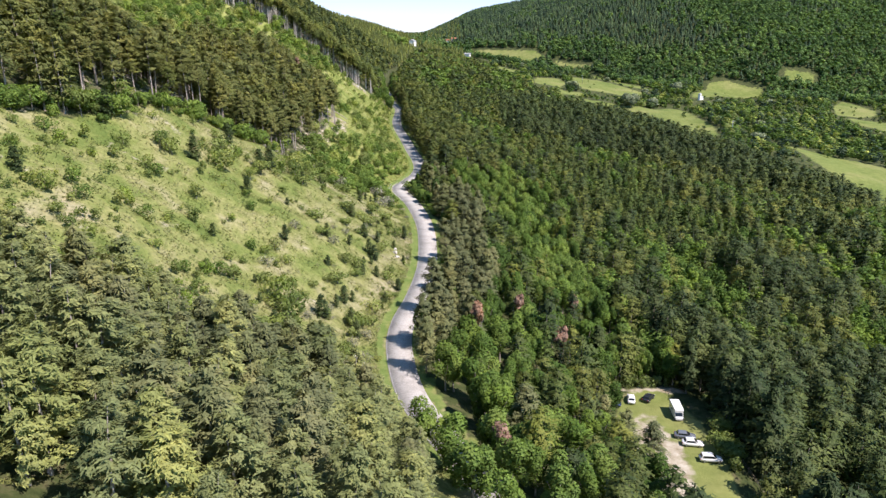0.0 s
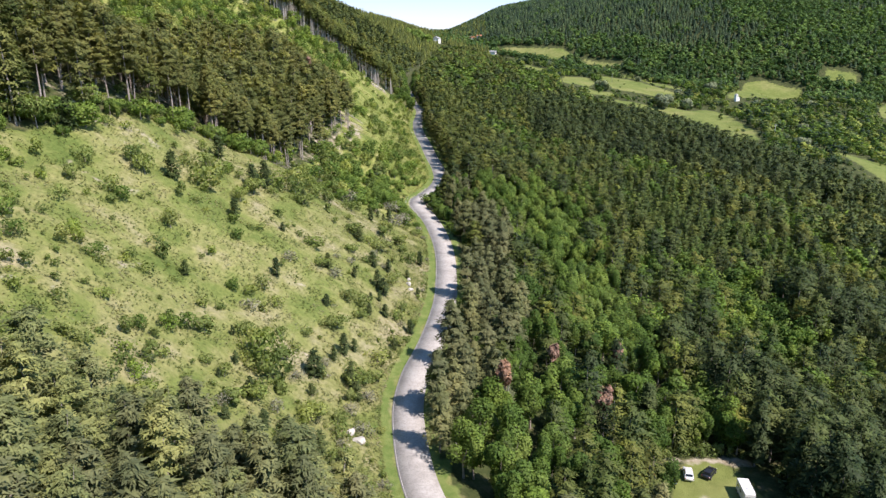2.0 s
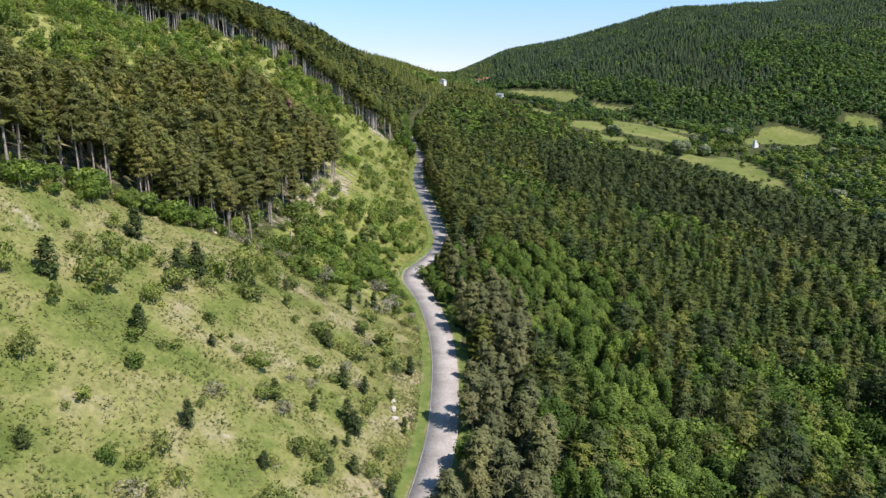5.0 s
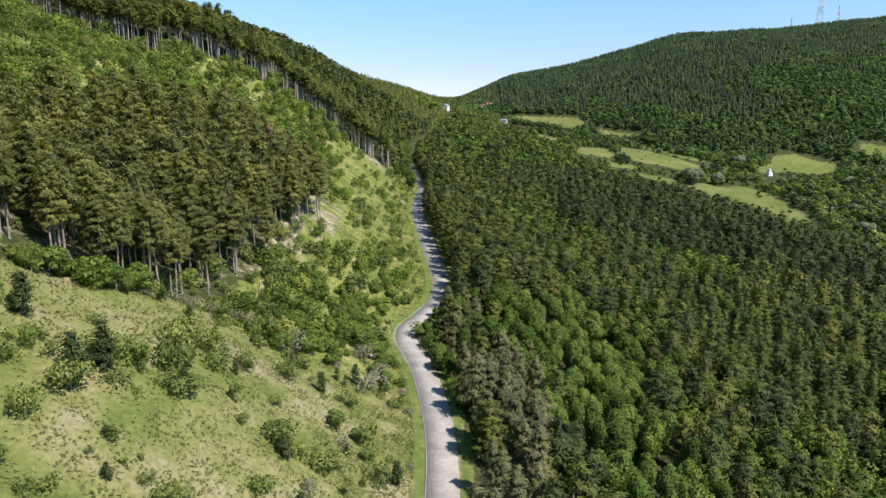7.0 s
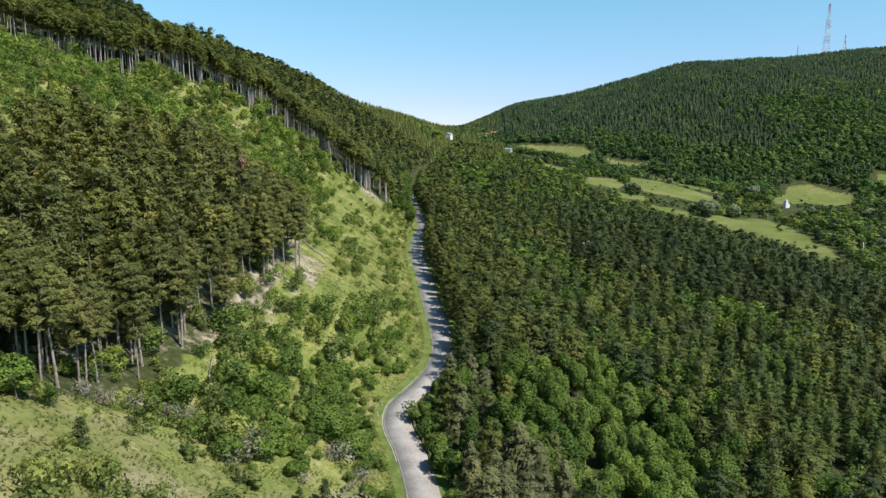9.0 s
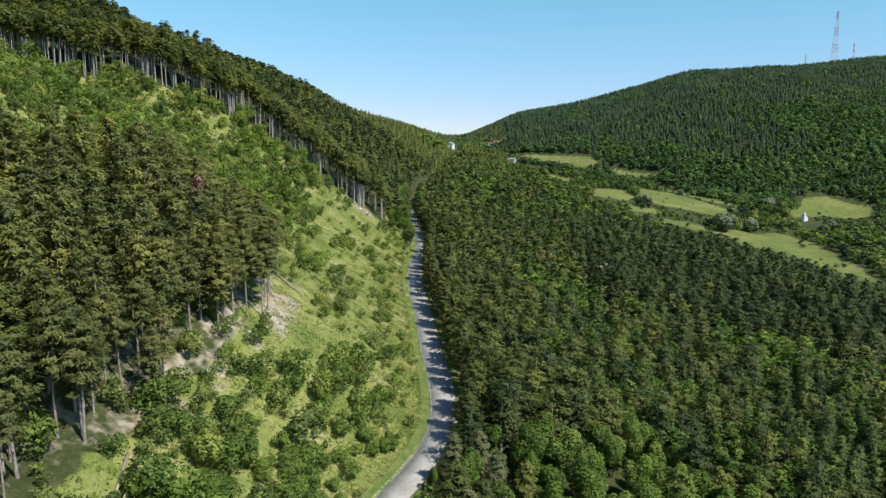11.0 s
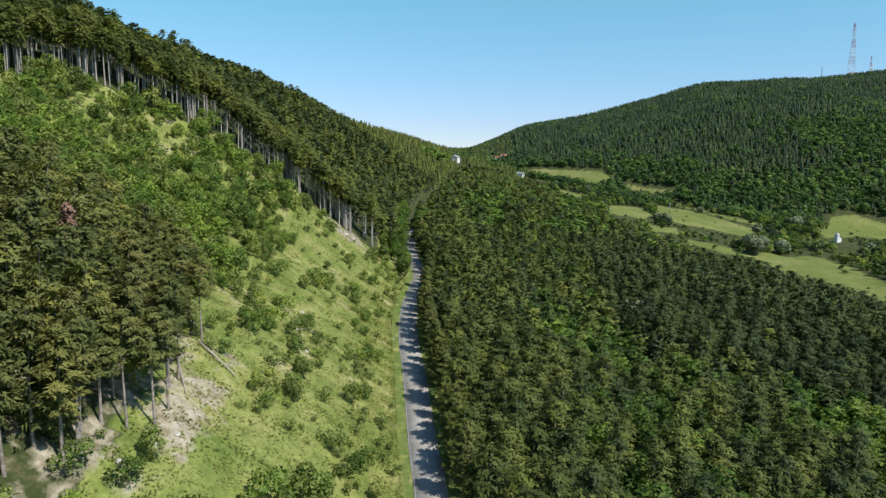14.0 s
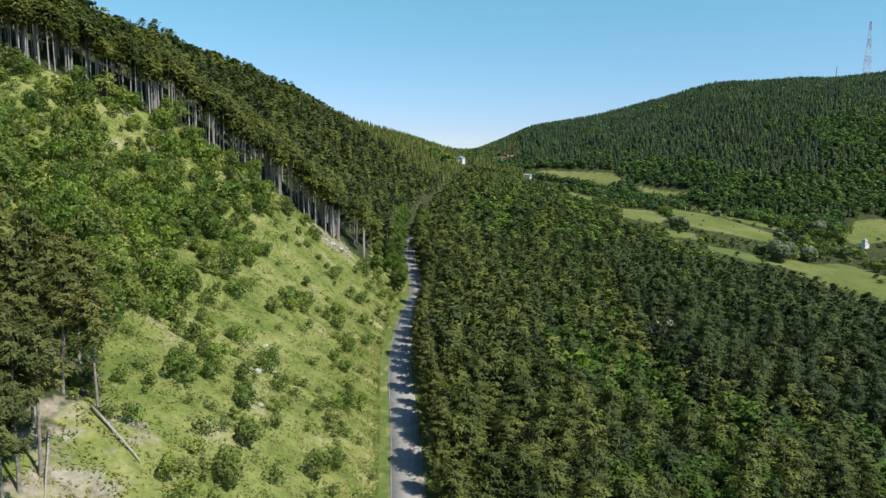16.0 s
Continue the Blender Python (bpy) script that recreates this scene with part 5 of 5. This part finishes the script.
def fallen_log(a, b, r, label):
    """a, b: places in plan; the log lies on the slope."""
    pts = [Vector((a[0] + (b[0] - a[0]) * t, a[1] + (b[1] - a[1]) * t, 0)) for t in (0, .35, .7, 1)]
    for p in pts:
        p.z = float(height(p.x, p.y)) + r * 1.5 + .25
    bm = bmesh.new()
    rings = []
    side = (pts[-1] - pts[0]).cross(Vector((0, 0, 1))).normalized()
    for p, q in zip(pts, (1, .85, .65, .4)):
        rings.append([tuple(p + side * math.cos(t) * r * q + Vector((0, 0, 1)) * math.sin(t) * r * q) for t in np.linspace(0, 6.28, 8)[:-1]])
    bm.free()
    root = new("fallen_log")
    part("log", loft(rings), DEAD_WOOD, root, "", True)
    for k in range(3):
        c = pts[1] + (pts[3] - pts[1]) * (k / 3)
        part("branch_stub", rod(c, c + side * (.7 if k % 2 else -.7) + Vector((0, 0, .5)), .04, 4), DEAD_WOOD, root)
    tagged(root, label, "log", "fallen logs")


fallen_log((-48.5, 249), (-45.0, 236), .2, "bleached fallen tree trunk lying down the slope")
fallen_log((-47.2, 249), (-44.2, 235), .16, "bleached fallen tree trunk lying down the slope")
fallen_log((-52.0, 325), (-44.0, 321), .2, "grey fallen trunk below the stand")
fallen_log((-46.0, 370), (-42.0, 366), .15, "pale fallen log in the grass")
fallen_log((-52.5, 318), (-47.0, 309), .17, "grey fallen trunk below the stand")


def special_tree(x, y, top, radius, leaf, label, name, low=.2, clumps=360, size=.45, tall=None):
    rng = np.random.RandomState(int(abs(x * 7 + y)))
    g = float(height(x, y))
    h = max(top - g, 3)
    if tall:
        h = tall
    kind = Kind(name, limbs(h, .02 * h + .05, radius, rng), leafy_crown(h, radius, 8, clumps, size, rng, low), BARK, leaf, h)
    kind.stand(pose(x, y, g - .05), label, "tree", "")


for x, y, top, r in ((7.3, 131, -1, 1.5), (26.9, 142.5, -11.3, 1.6), (8.7, 89, -4, 1.3), (18, 150, -6.5, 1.2), (33, 160, -11, 1.1), (-63.5, 309, 46, 1.5)):
    special_tree(x, y, top, r, RED_LEAF, "dead pine with reddish-brown needles at its top", "dead_pine", .62, 230, .36)
special_tree(208, 752, 0, 10.5, GREY_LEAF, "large round grey-green willow among hedges", "willow_tree", .04, 900, .9, 17)
special_tree(244, 790, -4, 6.5, GREY_LEAF, "round grey-green willow beside a field", "willow_tree", .1, 300, 1.2)
special_tree(165, 864, 0, 8, GREY_LEAF, "round grey-green willow beside a field", "willow_tree", .04, 600, .9, 13)
for x, y, r, h in ((268, 905, 5, 8), (180, 985, 4.5, 7), (236, 985, 5, 8), (120, 1010, 4.5, 7), (128, 1100, 5, 7), (90, 1120, 4, 6), (330, 820, 5, 7), (420, 880, 5, 8), (300, 640, 5, 7), (262, 560, 6, 6), (350, 700, 5, 8)):
    special_tree(x, y, 0, r, GREY_LEAF if r != 4.5 else SLOPE_LEAF, "round pale grey-green tree among the valley hedges", "willow_tree", .05, 200, 1.0, h)
special_tree(320, 946, 0, 9, GREY_LEAF, "round grey-green willow beside a field", "willow_tree", .04, 600, .9, 14)
special_tree(49.5, 467, 5, 3.2, WHITE_LEAF, "pale flowering tree in the dark wood", "blossom_tree", .3, 300, .6)
special_tree(55, 472, 3, 2.6, WHITE_LEAF, "pale flowering tree in the dark wood", "blossom_tree", .3, 260, .6)
special_tree(86, 468, -2, 2.4, WHITE_LEAF, "pale flowering tree in the dark wood", "blossom_tree", .3, 260, .6)
for x, y, r, h in ((-72, 1085, 13, 18), (-84, 1100, 10, 17), (-62, 1100, 9, 15)):
    special_tree(x, y, 0, r, BUSH, "large bright green leafy tree near the saddle", "broadleaf_tree", .1, 420, 2.0, h)


def gable_house(m, w, l, h, wall, roof, label, category="house", storeys=2):
    root = new("house")
    part("wall", loft([[(-w, -l, -2), (w, -l, -2), (w, l, -2), (-w, l, -2)], [(-w, -l, h), (w, -l, h), (w, l, h), (-w, l, h)]]), wall, root)
    e = w + .5
    part("roof", loft([[(-e, y, h - .1), (e, y, h - .1), (e, y, h + .1), (0, y, h + w * .62), (-e, y, h + .1)] for y in (-l - .5, l + .5)]), roof, root)
    part("chimney", box(-w * .4 - .4, -w * .4 + .4, l * .3, l * .3 + .8, h + .2, h + w * .62 + .8), wall, root)
    for fy in (-l,):
        for k in range(storeys):
            for px in (-w * .5, w * .5):
                win = part("window", box(px - .55, px + .55, fy - .06, fy + .02, .9 + 2.8 * k, 2.3 + 2.8 * k), WOOD, root, "dark window frame")
                part("pane", box(px - .45, px + .45, fy - .09, fy - .065, 1.0 + 2.8 * k, 2.2 + 2.8 * k), GLASS, win)
    part("door", box(-.5, .5, -l - .06, -l + .02, -.4, 1.7), WOOD, root, "brown door")
    root.matrix_basis = m
    return tagged(root, label, category)


gable_house(pose(12, 1305, float(height(12, 1305)), 0, 0, 25), 5, 7, 6, PLASTER, ROOF_TILE, "pale house with a terracotta roof among trees")
gable_house(pose(26, 1312, float(height(26, 1312)), 0, 0, 70), 4, 6, 5, PLASTER, ROOF_TILE, "small house with a terracotta roof among trees")
gable_house(pose(-50, 1240, float(height(-50, 1240)) + 1, 0, 0, -15), 5, 7, 6.5, PLASTER, ROOF_GREY, "white house with a grey roof at the saddle")
gable_house(pose(44, 1180, float(height(44, 1180)) + 1, 0, 0, 60), 3, 6, 3, PLASTER, ROOF_GREY, "low shed with a grey roof beside a field", "shed", 1)


def chapel(x, y):
    z = float(height(x, y))
    root = new("chapel")
    part("tower", loft([[(-2.6, -2.6, -2), (2.6, -2.6, -2), (2.6, 2.6, -2), (-2.6, 2.6, -2)], [(-2.6, -2.6, 10.5), (2.6, -2.6, 10.5), (2.6, 2.6, 10.5), (-2.6, 2.6, 10.5)]]), PLASTER, root, "white plastered tower")
    part("spire", loft([[(-2.9, -2.9, 10.5), (2.9, -2.9, 10.5), (2.9, 2.9, 10.5), (-2.9, 2.9, 10.5)], [(-.2, -.2, 12.6), (.2, -.2, 12.6), (.2, .2, 12.6), (-.2, .2, 12.6)]]), ROOF_GREY, root)
    part("nave", loft([[(2.5, -2.2, -2), (9, -2.2, -2), (9, 4, -2), (2.5, 4, -2)], [(2.5, -2.2, 5.0), (9, -2.2, 5.0), (9, 4, 5.0), (2.5, 4, 5.0)]]), PLASTER, root)
    part("roof", loft([[(xx, -2.6, 4.9), (xx, 4.4, 4.9), (xx, .9, 7.0)] for xx in (2.3, 9.3)]), ROOF_GREY, root)
    for zz in (3.5, 7.5):
        w = part("window", box(-.6, .6, -2.66, -2.58, zz, zz + 1.5), WOOD, root, "dark window")
        part("pane", box(-.5, .5, -2.69, -2.665, zz + .1, zz + 1.4), GLASS, w)
    root.matrix_basis = pose(x, y, z, 0, 0, 30) @ Matrix.Diagonal((.58, .58, .72, 1))
    tagged(root, "small white chapel with a square tower among hedges", "chapel")


chapel(326, 866)


def pole(x, y, h, label):
    root = new("utility_pole")
    z = float(height(x, y))
    part("shaft", loft([[(x + r * math.cos(a), y + r * math.sin(a), zz) for a in np.linspace(0, 6.28, 9)[:-1]] for r, zz in ((.22, z - .5), (.14, z + h))]), STEEL, root, "", True)
    part("crossarm", box(x - 1.1, x + 1.1, y - .06, y + .06, z + h - .9, z + h - .75), STEEL, root)
    for k in (-1, 0, 1):
        part("insulator", drum((x + k, y, z + h - .6), (0, 0, 1), .07, .28, 8), PLASTER, root)
    tagged(root, label, "pole", "poles in the valley")


pole(246, 574, 13, "grey utility pole standing above the hedges")
pole(196, 960, 12, "grey utility pole standing above the hedges")


def mast(x, y, base, h, w, bays, label, plain=None):
    """A lattice mast: four legs, rungs and crossed braces, in bands of red and white."""
    root = new("lattice_mast")
    for k in range(bays):
        mat = plain or (MAST_RED if (k * 7 // bays) % 2 == 0 else MAST_WHITE)
        t0, t1 = k / bays, (k + 1) / bays
        w0, w1 = w * (1 - .85 * t0 ** .7), w * (1 - .85 * t1 ** .7)
        z0, z1 = base + h * t0, base + h * t1
        thick = .1 + .014 * w
        bm = bmesh.new()
        corners = [(-1, -1), (1, -1), (1, 1), (-1, 1)]
        for j in range(4):
            a, b = corners[j], corners[(j + 1) % 4]
            pa0, pa1 = (x + a[0] * w0, y + a[1] * w0, z0), (x + a[0] * w1, y + a[1] * w1, z1)
            pb0, pb1 = (x + b[0] * w0, y + b[1] * w0, z0), (x + b[0] * w1, y + b[1] * w1, z1)
            for p, q, r in ((pa0, pa1, thick), (pa0, pb1, thick * .6), (pb0, pa1, thick * .6), (pa1, pb1, thick * .6)):
                o = rod(p, q, r, 4)
                tmp = bpy.data.meshes.new("t")
                o.to_mesh(tmp)
                o.free()
                bm.from_mesh(tmp)
                bpy.data.meshes.remove(tmp)
        part("mast_section", bm, mat, root)
    if not plain:
        for k, zf in enumerate((.3, .42, .5, .62)):
            ww = w * (1 - .85 * zf ** .7)
            part("dish", drum((x + (ww + 1) * (1 if k % 2 else -1), y - ww - .6, base + h * zf), (0, 1, 0), 2.2, 1.2, 12), PLASTER, root, "white dish aerial")
    tagged(root, label, "mast", "masts on the hill")


def hill_top(x, y):
    return float(height(x, y))


mast(874, 1940, hill_top(874, 1940) + 2, 138, 8.5, 14, "tall red and white lattice radio mast on the hilltop")
mast(930, 1960, hill_top(930, 1960) + 4, 58, 4, 8, "smaller red and white lattice mast on the hilltop")
mast(792, 1912, hill_top(792, 1912) + 8, 28, 1.6, 6, "slim grey lattice mast on the hilltop", STEEL)
for x, y, w, h in ((862, 1915, 5, 10), (884, 1918, 4, 8), (850, 1912, 3, 7)):
    gable_house(pose(x, y, hill_top(x, y) + 6, 0, 0, 10), w, w, h, PLASTER, ROOF_GREY, "white service building at the foot of the masts", "building")


def extra_hedges():
    rng = np.random.RandomState(77)
    for k in range(22):
        v = 110 + 34 * rng.rand()
        x, y = 57.5 + .12 * (v - 125) + rng.uniform(-1.2, 2.2) + (3 if v > 130 else 0), v
        kind = SHRUBS[rng.randint(3)]
        kind.stand(spot(x, y, float(height(x, y)), rng.uniform(2, 3.4), 2.6, rng, (1.0, 1.5)), "dense green hedge shrub beside the car park", "shrub", "hedge beside the car park")
    for k in range(9):
        x, y = 37 + 2.4 * k, 147.3 + rng.uniform(-.4, .5)
        SHRUBS[rng.randint(3)].stand(spot(x, y, float(height(x, y)), rng.uniform(1.8, 3.0), 2.6, rng, (1.0, 1.5)), "leafy undergrowth behind the car park fence", "shrub", "hedge beside the car park")


extra_hedges()


def rock(x, y, size, seed):
    rng = np.random.RandomState(seed)
    bm = bmesh.new()
    bmesh.ops.create_icosphere(bm, subdivisions=2, radius=1)
    for v in bm.verts:
        q = 1 + .28 * math.sin(3 * v.co.x + seed) * math.cos(2.6 * v.co.y + 2 * seed) + rng.uniform(-.1, .1)
        v.co = Vector((v.co.x * q * size, v.co.y * q * size * .8, v.co.z * q * size * .62))
    me = bpy.data.meshes.new("rock")
    bm.to_mesh(me)
    bm.free()
    me.materials.append(STONE)
    ob = new("rock", me)
    ob.matrix_basis = pose(x, y, float(height(x, y)) + .1 * size, 0, 0, 40 * seed)
    tagged(ob, "pale weathered boulder half sunk in the slope", "rock", "boulders on the slope")


for k, (x, y, s) in enumerate(((-16, 119.4, 1.1), (-17.4, 120.6, .8), (-13.2, 181, .9), (-12.6, 178.6, .7), (-13.4, 183.5, .6), (-56.5, 466, 1.3), (-54, 468, .9), (-58.5, 465, 1.0), (-52.5, 471, .8), (-60.5, 467, .7),
                               (-45, 296, .7), (-44.2, 300, .5), (-46.4, 290, .6), (-46, 364, .9), (-49, 378, .7), (-41, 352, .6), (-55, 212, .6))):
    rock(x, y, s, k + 1)
